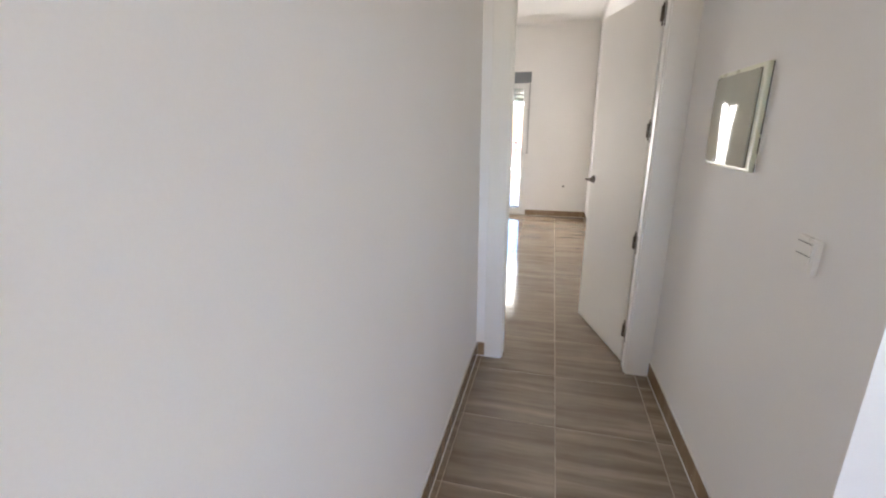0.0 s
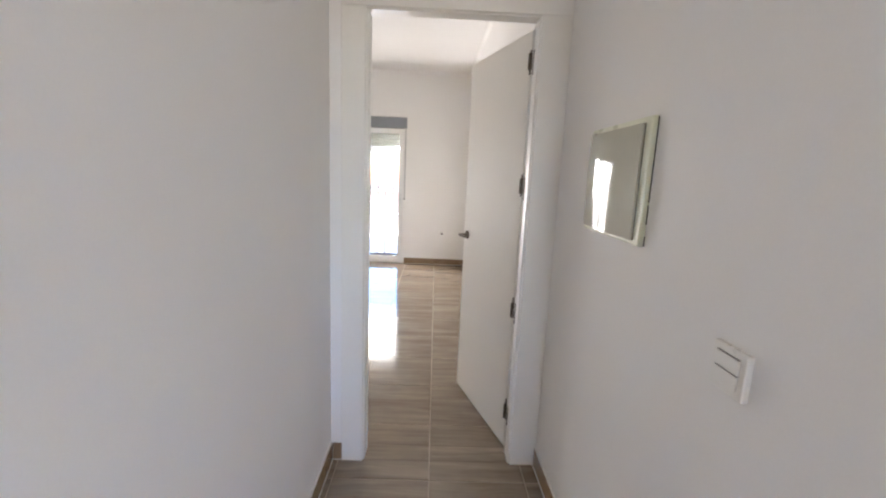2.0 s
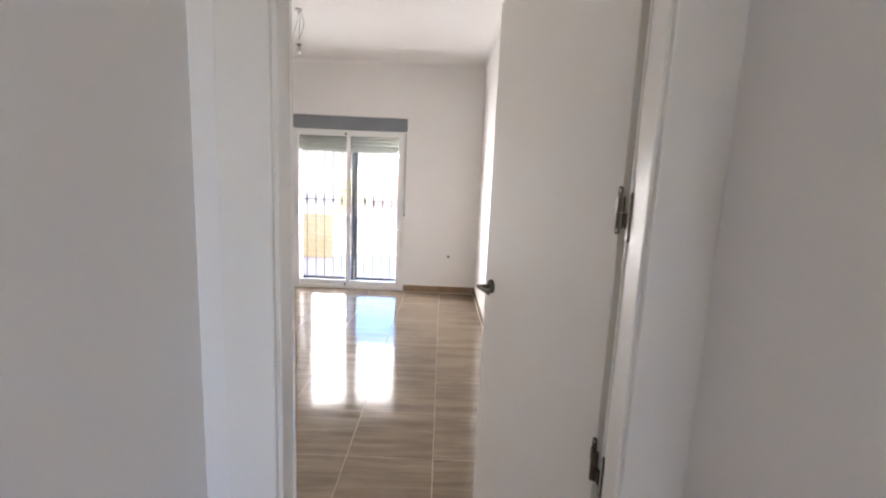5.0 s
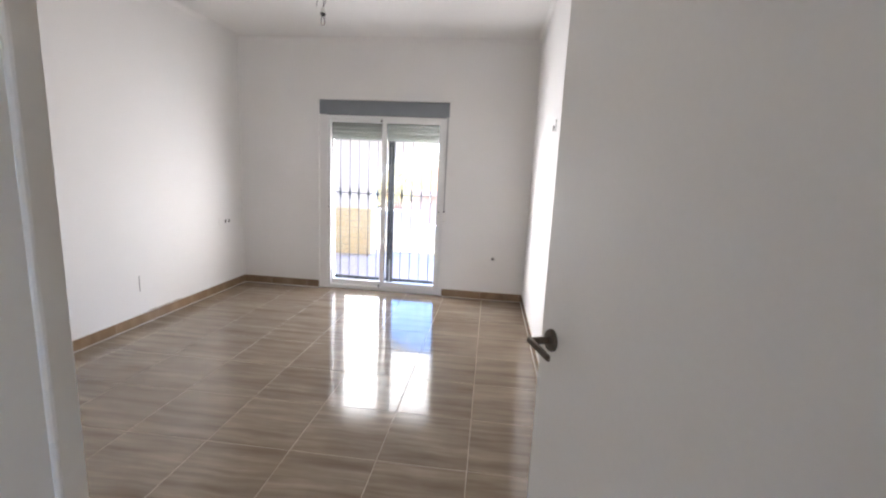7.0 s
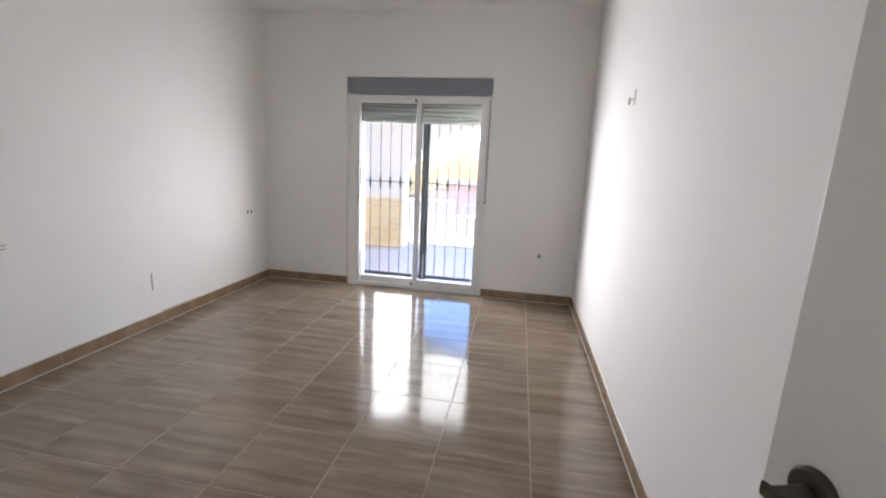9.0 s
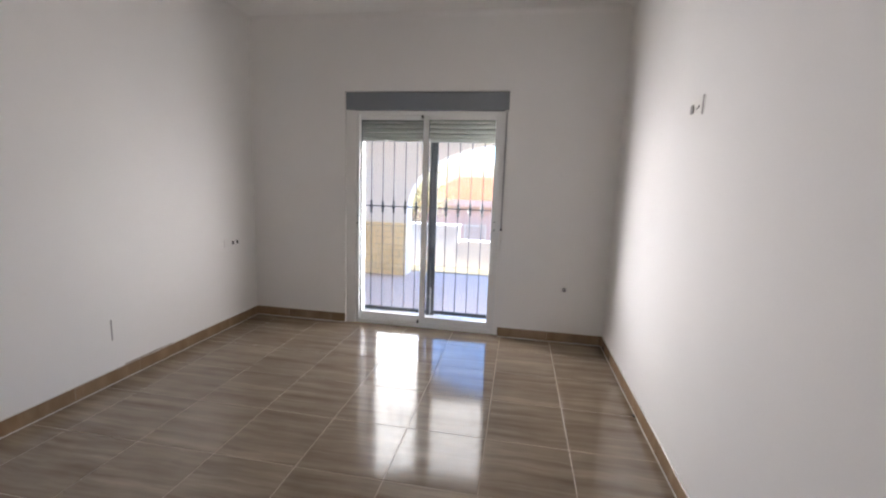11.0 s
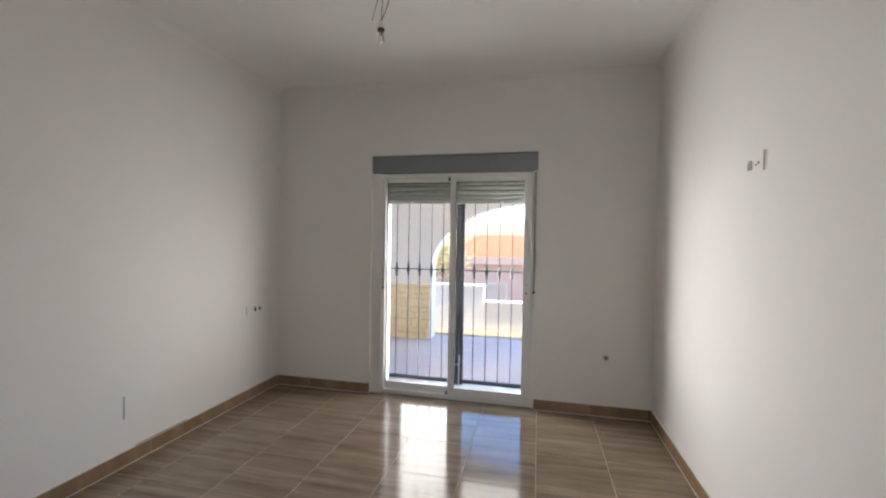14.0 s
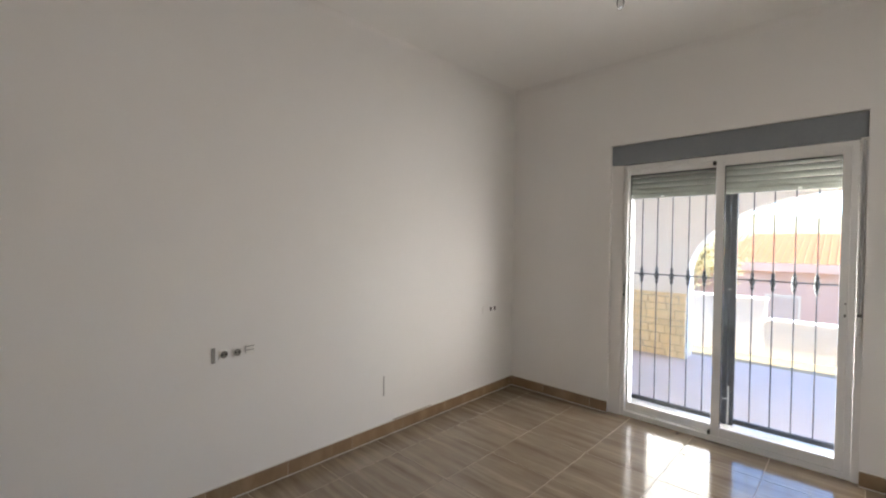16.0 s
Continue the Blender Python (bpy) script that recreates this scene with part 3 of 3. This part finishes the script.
# double light switch
SX = 0.704
sw = thing("light_switch", SX, 3.74, 1.062, "white double rocker light switch on the corridor wall", "light switch")
part("switch_plate", box(SX - 0.010, SX + 0.004, 3.695, 3.785, 1.017, 1.107, 0.003, 2), WHITE_PLASTIC, sw)
for z0, z1 in ((1.033, 1.0610), (1.0630, 1.091)):
    part("rocker", box(SX - 0.0145, SX - 0.0095, 3.710, 3.770, z0, z1, 0.002, 2), WHITE_PLASTIC, sw)
for zz in (1.0620, 1.0925):
    part("gap", box(SX - 0.0148, SX - 0.0096, 3.711, 3.769, zz - 0.0007, zz + 0.0007), GREY_PLATE, sw)


def socket(y, z, label):
    """A bare socket insert: square insert, round well, two contact holes and earth clips, in the west wall."""
    s = thing("wall_socket", RX0, y, z, label, "socket", "uncovered sockets on the bedroom wall")
    x = RX0
    part("insert", box(x, x + 0.006, y - 0.0225, y + 0.0225, z - 0.0225, z + 0.0225, 0.002, 2), WHITE_PLASTIC, s)
    # shallow well coloured grey in place of the shade of a deep recess
    part("well", lathe([(0.0195, 0.0), (0.0195, 0.0018), (0.017, 0.0022), (0.0165, 0.0012)], 20, Matrix.Translation((x + 0.0055, y, z)) @ pose(0, 0, 0, 0, 90)), GREY_PLATE, s, "round socket well with its shade painted grey")
    for dy in (-0.0095, 0.0095):
        part("contact", rod((x + 0.0064, y + dy, z), (x + 0.0082, y + dy, z), 0.0052, 8), DARK, s)
    for dz in (-0.0165, 0.0165):
        part("earth_clip", box(x + 0.0062, x + 0.009, y - 0.003, y + 0.003, z + dz - 0.003, z + dz + 0.003, 0.0005), STEEL, s)
    return s


socket(6.851, 0.791, "uncovered round socket insert in the white wall")
socket(6.919, 0.791, "uncovered round socket insert in the white wall")
bp = thing("mounting_plate", RX0, 6.799, 0.79, "narrow grey metal mounting plate beside bare sockets", "mounting plate")
part("strip", box(RX0, RX0 + 0.003, 6.789, 6.809, 0.751, 0.832, 0.001), GREY_PLATE, bp)
mf = thing("mounting_bracket", RX0, 6.983, 0.796, "thin grey wire bracket on the wall beside bare sockets", "bracket")
part("upright", box(RX0, RX0 + 0.004, 6.962, 6.966, 0.776, 0.817), GREY_PLATE, mf)
part("arm", box(RX0, RX0 + 0.004, 6.966, 7.010, 0.811, 0.8155), GREY_PLATE, mf)
part("arm", box(RX0, RX0 + 0.004, 6.966, 7.010, 0.791, 0.7955), GREY_PLATE, mf)
part("backing", box(RX0, RX0 + 0.0015, 6.957, 7.013, 0.767, 0.823), WHITE_PLASTIC, mf)
sl = thing("cable_slot", RX0, 7.922, 0.361, "narrow vertical grey slot cover low on the white wall", "slot cover")
part("slot_strip", box(RX0, RX0 + 0.003, 7.917, 7.927, 0.292, 0.431, 0.001), GREY_PLATE, sl)

cs = thing("double_outlet", RX0, 9.17, 0.78, "small white outlet plate with two dark holes", "outlet")
part("plate", box(RX0, RX0 + 0.006, 9.035, 9.245, 0.748, 0.819, 0.002, 2), PLASTER, cs)
for y in (9.148, 9.209):
    part("hole", box(RX0 + 0.0055, RX0 + 0.0072, y - 0.012, y + 0.012, 0.765, 0.799, 0.0008), DARK, cs)

ao = thing("aerial_outlet", 0.262, RY1, 0.485, "small round grey aerial outlet in the white wall", "outlet")
part("ring", lathe([(0.019, 0.0), (0.019, 0.004), (0.016, 0.006), (0.008, 0.0062)], 18, Matrix.Translation((0.262, RY1, 0.485)) @ pose(0, 0, 0, 90)), GREY_PLATE, ao, smooth=True)
part("pin", rod((0.262, RY1 - 0.0105, 0.485), (0.262, RY1 - 0.004, 0.485), 0.005, 10), DARK, ao)

aw = thing("air_conditioner_outlet", RX1, 7.91, 1.78, "bare outlet with grey plate and two dark holes", "outlet")
part("side_plate", box(RX1 - 0.003, RX1, 7.852, 7.867, 1.738, 1.824, 0.001), GREY_PLATE, aw)
for y, zz, r in ((7.907, 1.777, 0.0075), (7.930, 1.772, 0.0055)):
    part("hole", rod((RX1 - 0.002, y, zz), (RX1, y, zz), r, 12), DARK, aw)
out = [(-0.018, -0.022), (0.016, -0.022), (0.016, 0.006), (0.010, 0.018), (-0.004, 0.021), (-0.014, 0.016), (-0.018, 0.006)]
part("socket_stub", prism(out, 0, 0.006, lambda u, v, d: Vector((RX1 - d, 7.980 + u, 1.777 + v))), GREY_PLATE, aw)
part("backing", box(RX1 - 0.0012, RX1, 7.838, 8.012, 1.742, 1.818), WHITE_PLASTIC, aw)

# ---------------------------------------------------------------- bare bulb on its wires
LX, LY = -1.145, 8.0
pl = thing("pendant_bulb", LX, LY, H, "bare clear bulb in a white holder on loose ceiling wires", "lamp")
part("holder", lathe([(0.006, 2.592), (0.012, 2.590), (0.017, 2.580), (0.0185, 2.560), (0.0185, 2.553)], 18, Matrix.Translation((LX, LY, 0))), WHITE_PLASTIC, pl, "white lamp holder", True)
part("holder_ring", lathe([(0.0185, 2.5525), (0.0195, 2.550), (0.0195, 2.540), (0.017, 2.538)], 18, Matrix.Translation((LX, LY, 0))), DARK, pl, "dark lamp holder ring", True)
part("bulb", lathe([(0.011, 2.5375), (0.0125, 2.522), (0.0165, 2.506), (0.0175, 2.492), (0.0150, 2.478), (0.009, 2.469), (0.002, 2.466)], 20, Matrix.Translation((LX, LY, 0))), BULB, pl, "clear glass candle bulb", True)
part("filament_stem", rod((LX, LY, 2.537), (LX, LY, 2.497), 0.002, 8), STEEL, pl)


def wire(points, r, label):
    c = bpy.data.curves.new("wire", "CURVE")
    c.dimensions, c.bevel_depth, c.bevel_resolution = "3D", r, 2
    sp = c.splines.new("BEZIER")
    sp.bezier_points.add(len(points) - 1)
    for b, p in zip(sp.bezier_points, points):
        b.co, b.handle_left_type, b.handle_right_type = p, "AUTO", "AUTO"
    tmp = new("wire", c)
    dg = bpy.context.evaluated_depsgraph_get()
    me = bpy.data.meshes.new_from_object(tmp.evaluated_get(dg))
    bpy.data.objects.remove(tmp)
    t = bmesh.new(); t.from_mesh(me)
    bpy.data.meshes.remove(me)
    return part("wire", t, IRON, pl, label, True)


wire([(LX + 0.004, LY, 2.590), (LX + 0.003, LY, 2.66), (LX + 0.010, LY, 2.75), (LX + 0.004, LY, H)], 0.0022, "dark lamp wire")
wire([(LX - 0.004, LY, 2.590), (LX + 0.022, LY, 2.64), (LX + 0.042, LY, 2.72), (LX + 0.012, LY, H)], 0.0022, "dark lamp wire")
wire([(LX - 0.052, LY, 2.600), (LX - 0.030, LY, 2.68), (LX - 0.008, LY, 2.76), (LX - 0.002, LY, H)], 0.0016, "dark loose earth wire")
part("ceiling_hook", rod((LX, LY, H - 0.012), (LX, LY, H), 0.03, 18), WHITE_PLASTIC, pl, "small white ceiling cover", True)

# ---------------------------------------------------------------- outside: porch, yard, street, houses
PY0, PY1 = 11.80, 12.10
structure("terrace_floor", box(-6.0, 2.8, 9.9305, 12.14, -0.25, -0.012), TERRACE, "shaded pale terrace paving", "terrace")
structure("house_outer_wall", box(-6.0, RX0 - 0.151, 9.55, WOUT, -0.2, 3.0), RENDER_WHITE, "white rendered outer wall of the house", "wall")
structure("house_outer_wall_2", box(RX1 + 0.121, 2.8, 9.55, WOUT, -0.2, 3.0), RENDER_WHITE, "white rendered outer wall of the house", "wall")
structure("porch_ceiling", box(-6.0, 2.8, WOUT + 0.001, 12.16, 2.62, 2.80), RENDER_WHITE, "white rendered porch ceiling", "ceiling")
# arched front
ACX, AR, ASP, ARI = -0.36, 1.45, 1.00, 0.96
ARC2 = -2.66 - 1.35
outline = [(-6.0, -0.2), (ARC2 - 1.35, -0.2)] + [(ARC2 - 1.35 * math.cos(a), ASP + ARI * math.sin(a)) for a in [k * math.pi / 24 for k in range(25)]] + [(ARC2 + 1.35, -0.2), (ACX - AR, -0.2)] + [(ACX - AR * math.cos(a), ASP + ARI * math.sin(a)) for a in [k * math.pi / 32 for k in range(33)]] + [(ACX + AR, -0.2), (2.8, -0.2), (2.8, 2.62), (-6.0, 2.62)]
structure("porch_arch", prism(outline, PY0, PY1, lambda u, v, d: Vector((u, d, v))), RENDER_WHITE, "white rendered porch front with two wide arches", "wall")
# split stone facing on the piers: irregular courses, each stone its own piece
facing = structure("stone_facing", box(-2.655, ACX - AR, PY0 - 0.012, PY0 - 0.001, -0.012, 0.76), GROUT, "yellow split-stone facing on the porch pier", "stone facing")
rng = random.Random(4)
z = -0.008
while z < 0.74:
    hgt = min(rng.uniform(0.07, 0.13), 0.765 - z)
    x = -2.655
    while x < ACX - AR - 0.01:
        wd = min(rng.uniform(0.10, 0.26), ACX - AR + 0.006 - x)
        d = rng.uniform(0.014, 0.030)
        part("stone", box(x + 0.004, x + wd - 0.004, PY0 - 0.012 - d, PY0 - 0.0125, z + 0.004, z + hgt - 0.004, 0.006), STONE, facing)
        x += wd
    z += hgt
part("coping", box(-2.66, ACX - AR + 0.008, PY0 - 0.035, PY0 - 0.001, 0.762, 0.785, 0.004), STONE, facing)


# ground: one sheet that falls away beyond the garden wall and reaches the horizon
def ground_height(x, y):
    k = min(max((y - 13.2) / 14.0, 0), 1)
    return -0.03 - 0.24 * min(max((y - 13.0) / 0.6, 0), 1) - 3.2 * k * k * (3 - 2 * k)


bm = bmesh.new()
xs = [-2500, -600, -150, -60, -30, -15, -8, -4, 0, 4, 8, 15, 30, 60, 150, 600, 2500]
ys = [-2500, -600, -100, -20, 5, 12.0, 13.0, 13.6, 15, 18, 21, 24, 28, 35, 50, 90, 200, 700, 3000]
vs = [[bm.verts.new((x, y, ground_height(x, y) - (0.02 if y < 12.05 else 0) - (0.3 if y < 11 else 0))) for x in xs] for y in ys]
for a, b in zip(vs, vs[1:]):
    for k in range(len(xs) - 1):
        bm.faces.new((a[k], a[k + 1], b[k + 1], b[k]))
structure("ground", bm, EARTH, "dry pale ochre ground in full sun", "ground")

gw = thing("garden_wall", -0.5, 12.85, -0.02, "low white rendered garden wall in the sun", "garden wall")
part("wall_body", box(-1.16, 6.0, 12.80, 12.98, -0.3, 0.40, 0.008, 2), RENDER_WHITE, gw)
part("wall_body", box(-6.0, -1.161, 12.79, 12.99, -0.3, 0.66, 0.008, 2), RENDER_WHITE, gw)
part("coping", box(-1.14, 6.0, 12.77, 13.01, 0.401, 0.440, 0.006, 2), RENDER_WHITE, gw)
part("coping", box(-6.0, -1.145, 12.76, 13.02, 0.661, 0.700, 0.006, 2), RENDER_WHITE, gw)


def house(x, y, z, w, d, wall_h, roof_h, wall_mat, label, windows):
    h = thing("house", x, y, z, label, "house", "houses across the street")
    part("wall", box(x - w / 2, x + w / 2, y, y + d, z - 0.5, z + wall_h), wall_mat, h)
    ov = 0.5
    t = bmesh.new()
    c = [t.verts.new(p) for p in ((x - w / 2 - ov, y - ov, z + wall_h), (x + w / 2 + ov, y - ov, z + wall_h), (x + w / 2 + ov, y + d + ov, z + wall_h), (x - w / 2 - ov, y + d + ov, z + wall_h))]
    r = [t.verts.new((x - w / 2 + d * 0.12, y + d / 2, z + wall_h + roof_h)), t.verts.new((x + w / 2 - d * 0.12, y + d / 2, z + wall_h + roof_h))]
    for f in ((c[0], c[1], r[1], r[0]), (c[1], c[2], r[1]), (c[2], c[3], r[0], r[1]), (c[3], c[0], r[0]), (c[3], c[2], c[1], c[0])):
        t.faces.new(f)
    roof = part("roof", t, ROOF_TILE, h)
    for k in range(int(w / 0.28)):
        xx = x - w / 2 + 0.2 + k * 0.28
        s = rod((xx, y - ov, z + wall_h + 0.02), (xx, y + d / 2 - 0.1, z + wall_h + roof_h * 0.97), 0.045, 6)
        part("roof_tile_row", s, ROOF_TILE, roof)
    part("fascia", box(x - w / 2 - ov, x + w / 2 + ov, y - ov - 0.03, y - ov, z + wall_h - 0.38, z + wall_h + 0.02), PINK_WALL, h)
    for wx, wz, ww, wh in windows:
        p = part("window", box(x + wx - ww / 2 - 0.08, x + wx + ww / 2 + 0.08, y - 0.05, y - 0.001, z + wz - 0.08, z + wz + wh + 0.08, 0.01), CREAM_WALL, h)
        part("pane", box(x + wx - ww / 2, x + wx + ww / 2, y - 0.06, y - 0.051, z + wz, z + wz + wh), WINDOW_PANE, p)
    return h


house(2.4, 32.0, -3.45, 16.0, 9.0, 3.9, 1.5, PINK_WALL, "salmon house with a terracotta tiled roof", [(-5.2, 0.9, 1.2, 1.4), (-2.4, 0.9, 1.2, 1.4), (0.6, 0.0, 1.0, 2.1), (3.6, 0.9, 1.2, 1.4)])
house(-12.0, 34.0, -3.45, 13.0, 8.0, 3.05, 1.5, PINK_WALL, "salmon rendered house with a low tiled roof", [(1.8, 0.9, 1.2, 1.4), (4.6, 0.9, 1.2, 1.4)])

# dry hills along the horizon
bm = bmesh.new()
rows_ = []
for j in range(9):
    row = []
    for i in range(61):
        x = -300 + i * 10
        prof = math.sin(math.pi * j / 8)
        hh = (17.5 + 5 * noise.noise(Vector((x * 0.012, 3.1, 0))) + 3 * noise.noise(Vector((x * 0.05, j * 0.5, 7)))) * prof
        row.append(bm.verts.new((x, 170 + j * 16, -3.6 + hh)))
    rows_.append(row)
for a, b in zip(rows_, rows_[1:]):
    for k in range(60):
        bm.faces.new((a[k], a[k + 1], b[k + 1], b[k]))
structure("hill", bm, SCRUB, "dry ochre hills behind the houses", "hill")


def tree(x, y, z, height, spread, label, seed):
    """Tapered trunk, forked limbs and a crown of many small leaf blades with gaps."""
    rg = random.Random(seed)
    t = thing("tree", x, y, z, label, "tree")
    bm = rod((x, y, z - 0.3), (x + 0.1, y, z + height * 0.45), 0.14, 10, None, 0.09)
    tips = []
    for k in range(7):
        a = k * 2.4 + rg.random()
        p = Vector((x + 0.1, y, z + height * (0.36 + 0.05 * rg.random())))
        q = p + Vector((math.cos(a) * spread * 0.55, math.sin(a) * spread * 0.55, height * rg.uniform(0.2, 0.42)))
        rod(p, q, 0.05, 7, bm, 0.02)
        tips.append(q)
    part("trunk", bm, BARK, t, smooth=True)
    vs, fs = [], []
    for q in tips:
        for _ in range(420):
            o = Vector((rg.gauss(0, 1), rg.gauss(0, 1), rg.gauss(0, 0.75))) * spread * 0.24
            c = q + o
            s = rg.uniform(0.05, 0.11)
            u = Vector((rg.gauss(0, 1), rg.gauss(0, 1), rg.gauss(0, 1))).normalized()
            w = u.orthogonal().normalized()
            i = len(vs)
            vs += [c - u * s, c + w * s * 0.4, c + u * s, c - w * s * 0.4]
            fs.append((i, i + 1, i + 2, i + 3))
    me = bpy.data.meshes.new("crown")
    me.from_pydata([tuple(v) for v in vs], [], fs)
    me.materials.append(LEAF)
    ob = new("crown", me)
    ob.parent, ob.matrix_parent_inverse = t, t.matrix_world.inverted()
    ob["kind"] = "stuff"
    return t


tree(-4.65, 22.0, -1.9, 3.9, 1.6, "sunlit yellowish tree behind the garden wall", 3)

# ---------------------------------------------------------------- small loose things
pb = thing("grit_crumb", -1.265, 9.485, 0.0, "dark crumb of grit on the floor by the terrace door", "debris")
t = bmesh.new()
bmesh.ops.create_icosphere(t, subdivisions=2, radius=0.009, matrix=Matrix.Translation((-1.265, 9.485, 0.005)) @ Matrix.Diagonal((1.2, 0.8, 0.6, 1)))
for v in t.verts:
    v.co += Vector((noise.noise(v.co * 200), noise.noise(v.co * 210 + Vector((5, 0, 0))), 0)) * 0.002
part("crumb", t, DARK, pb)
wp = thing("wood_chip", RX1 - 0.016, 8.30, 0.0, "small dark chip lying against the skirting", "debris")
part("chip", box(RX1 - 0.030, RX1 - 0.012, 8.288, 8.312, 0.0005, 0.008, 0.002), DARK, wp)

# ---------------------------------------------------------------- skirting tiles, piece by piece
SK_H, SK_T, SK_L = 0.091, 0.009, 0.448
_cache = {}


def piece_mesh(name, sx, sy, sz, bevel, material):
    key = (name, round(sx, 3), round(sy, 3), round(sz, 3))
    if key not in _cache:
        b = box(-sx / 2, sx / 2, -sy / 2, sy / 2, -sz, 0)
        bmesh.ops.bevel(b, geom=[e for e in b.edges if all(v.co.z > -1e-5 for v in e.verts)], offset=bevel, segments=1, affect="EDGES")
        me = bpy.data.meshes.new(name)
        b.to_mesh(me); b.free()
        me.materials.append(material)
        _cache[key] = me
    return _cache[key]


def skirting(name, p, q, inward, phase, label):
    """A run of skirting tiles from p to q along a wall, with joints and a bead of caulk on top."""
    p, q, n_ = Vector((*p, 0)), Vector((*q, 0)), Vector((*inward, 0))
    d = (q - p).normalized()
    L = (q - p).length
    n_ = (n_ - d * n_.dot(d)).normalized()
    if d.cross(Vector((0, 0, 1))).dot(n_) < 0:
        p, d = q, -d
    up = Matrix((d, Vector((0, 0, 1)), n_)).transposed().to_4x4()      # local x along, y up, z out of the wall
    m = Matrix.Translation(p) @ up
    base = structure(name, box(0, L, 0.001, SK_H - 0.004, 0, 0.006), GROUT, label, "baseboard")
    base.matrix_world = m
    c = part("caulk", box(0, L, SK_H - 0.0035, SK_H + 0.004, 0, 0.0075, 0.002), CAULK, None, "thin pale bead of caulk")
    c.parent = base
    c = part("floor_joint", box(0, L, 0.0005, 0.0045, 0.006, SK_T + 0.0035, 0.001), CAULK, None, "pale grout joint along the floor")
    c.parent = base
    s = -phase
    while s < L:
        s0, s1 = max(s, 0), min(s + SK_L - 0.003, L)
        if s1 - s0 > 0.01:
            ob = new("skirting_tile", piece_mesh("skirting_tile", s1 - s0, SK_H - 0.002, 0.0075, 0.0015, SKIRT))
            ob.parent = base
            ob.location = ((s0 + s1) / 2, SK_H / 2, SK_T + rng.uniform(-0.0005, 0.0008))
        s += SK_L


skirting("baseboard_west", (RX0, RY0), (RX0, RY1), (1, 0), 0.05, "streaked brown tile skirting below the white wall")
skirting("baseboard_east", (RX1, RY0), (RX1, RY1), (-1, 0), 0.20, "streaked brown tile skirting below the white wall")
skirting("baseboard_north_1", (RX0 + 0.010, RY1), (OX0, RY1), (0, -1), 0.10, "streaked brown tile skirting beside the terrace door")
skirting("baseboard_north_2", (OX1, RY1), (RX1 - 0.010, RY1), (0, -1), 0.0, "streaked brown tile skirting beside the terrace door")
skirting("baseboard_south", (RX0 + 0.010, RY0), (-0.29, RY0), (0, 1), 0.0, "streaked brown tile skirting below the white wall")
skirting("baseboard_corridor_1", (CX0, HY0), (CX0, CY1), (1, 0), 0.13, "streaked brown tile skirting in the corridor")
skirting("baseboard_corridor_2", (CX2, CORNER), (CX1, CY1), (-1, 0), 0.08, "streaked brown tile skirting in the corridor")
skirting("baseboard_corridor_3", (CX0 + 0.010, CY1), (-0.266, CY1), (0, -1), 0.0, "streaked brown tile skirting beside the door casing")
skirting("baseboard_hall", (CX2, CORNER), (HX1, CORNER), (0, -1), 0.0, "streaked brown tile skirting in the hall")
# a stretch of open joint above the west skirting
crack = part("open_joint", box(RX0, RX0 + 0.0085, 8.00, 8.40, SK_H + 0.0045, SK_H + 0.0085, 0.001), SCUFF, None, "dark crack above the skirting")
bpy.context.view_layer.update()
crack.parent = bpy.data.objects["baseboard_west"]
crack.matrix_parent_inverse = crack.parent.matrix_world.inverted()

# ---------------------------------------------------------------- floor tiles, piece by piece
floor = box(RX0, RX1, RY0, RY1, -0.12, -0.0012)
box(RX0 + 2.3, CX1 + 0.03, CY1, RY0, -0.12, -0.0012, bm=floor)
box(CX0, CX2, CORNER, CY1, -0.12, -0.0012, bm=floor)
box(CX0, HX1, HY0, CORNER, -0.12, -0.0012, bm=floor)
box(OX0, OX1, RY1, 9.535, -0.12, -0.0012, bm=floor)
floor = structure("floor", floor, GROUT, "glossy floor of streaked grey-brown square tiles", "floor")
TX, TY, GAP = 0.163, 4.320, 0.0036
PX, PYT = 0.4445, 0.4415


def inside(x0, x1, y0, y1):
    """The parts of a tile's cell that lie on the floor's plan."""
    for a0, a1, b0, b1 in ((RX0, RX1, RY0, RY1), (DX0 - 0.02, DX1 + 0.02, CY1, RY0), (CX0, CX2, CORNER, CY1), (CX0, HX1, HY0, CORNER), (OX0, OX1, RY1, 9.532)):
        c0, c1, d0, d1 = max(x0, a0), min(x1, a1), max(y0, b0), min(y1, b1)
        if c1 - c0 > 0.012 and d1 - d0 > 0.012:
            yield c0, c1, d0, d1


def cells():
    """Rectangles of floor, merged across the doorway where a tile runs on."""
    for i in range(-8, 8):
        for j in range(-13, 13):
            yield i, j, TX + i * PX + GAP / 2, TX + (i + 1) * PX - GAP / 2, TY + j * PYT + GAP / 2, TY + (j + 1) * PYT - GAP / 2


for i, j, x0, x1, y0, y1 in cells():
    for c0, c1, d0, d1 in inside(x0, x1, y0, y1):
        me = piece_mesh("floor_tile", c1 - c0, d1 - d0, 0.0012, 0.0009, TILE)
        ob = new("floor_tile", me)
        ob.location = ((c0 + c1) / 2, (d0 + d1) / 2, rng.uniform(-0.0002, 0.0002))
        ob.rotation_euler = (rng.uniform(-0.0013, 0.0013), rng.uniform(-0.0013, 0.0013), 0)
        ob.parent = floor
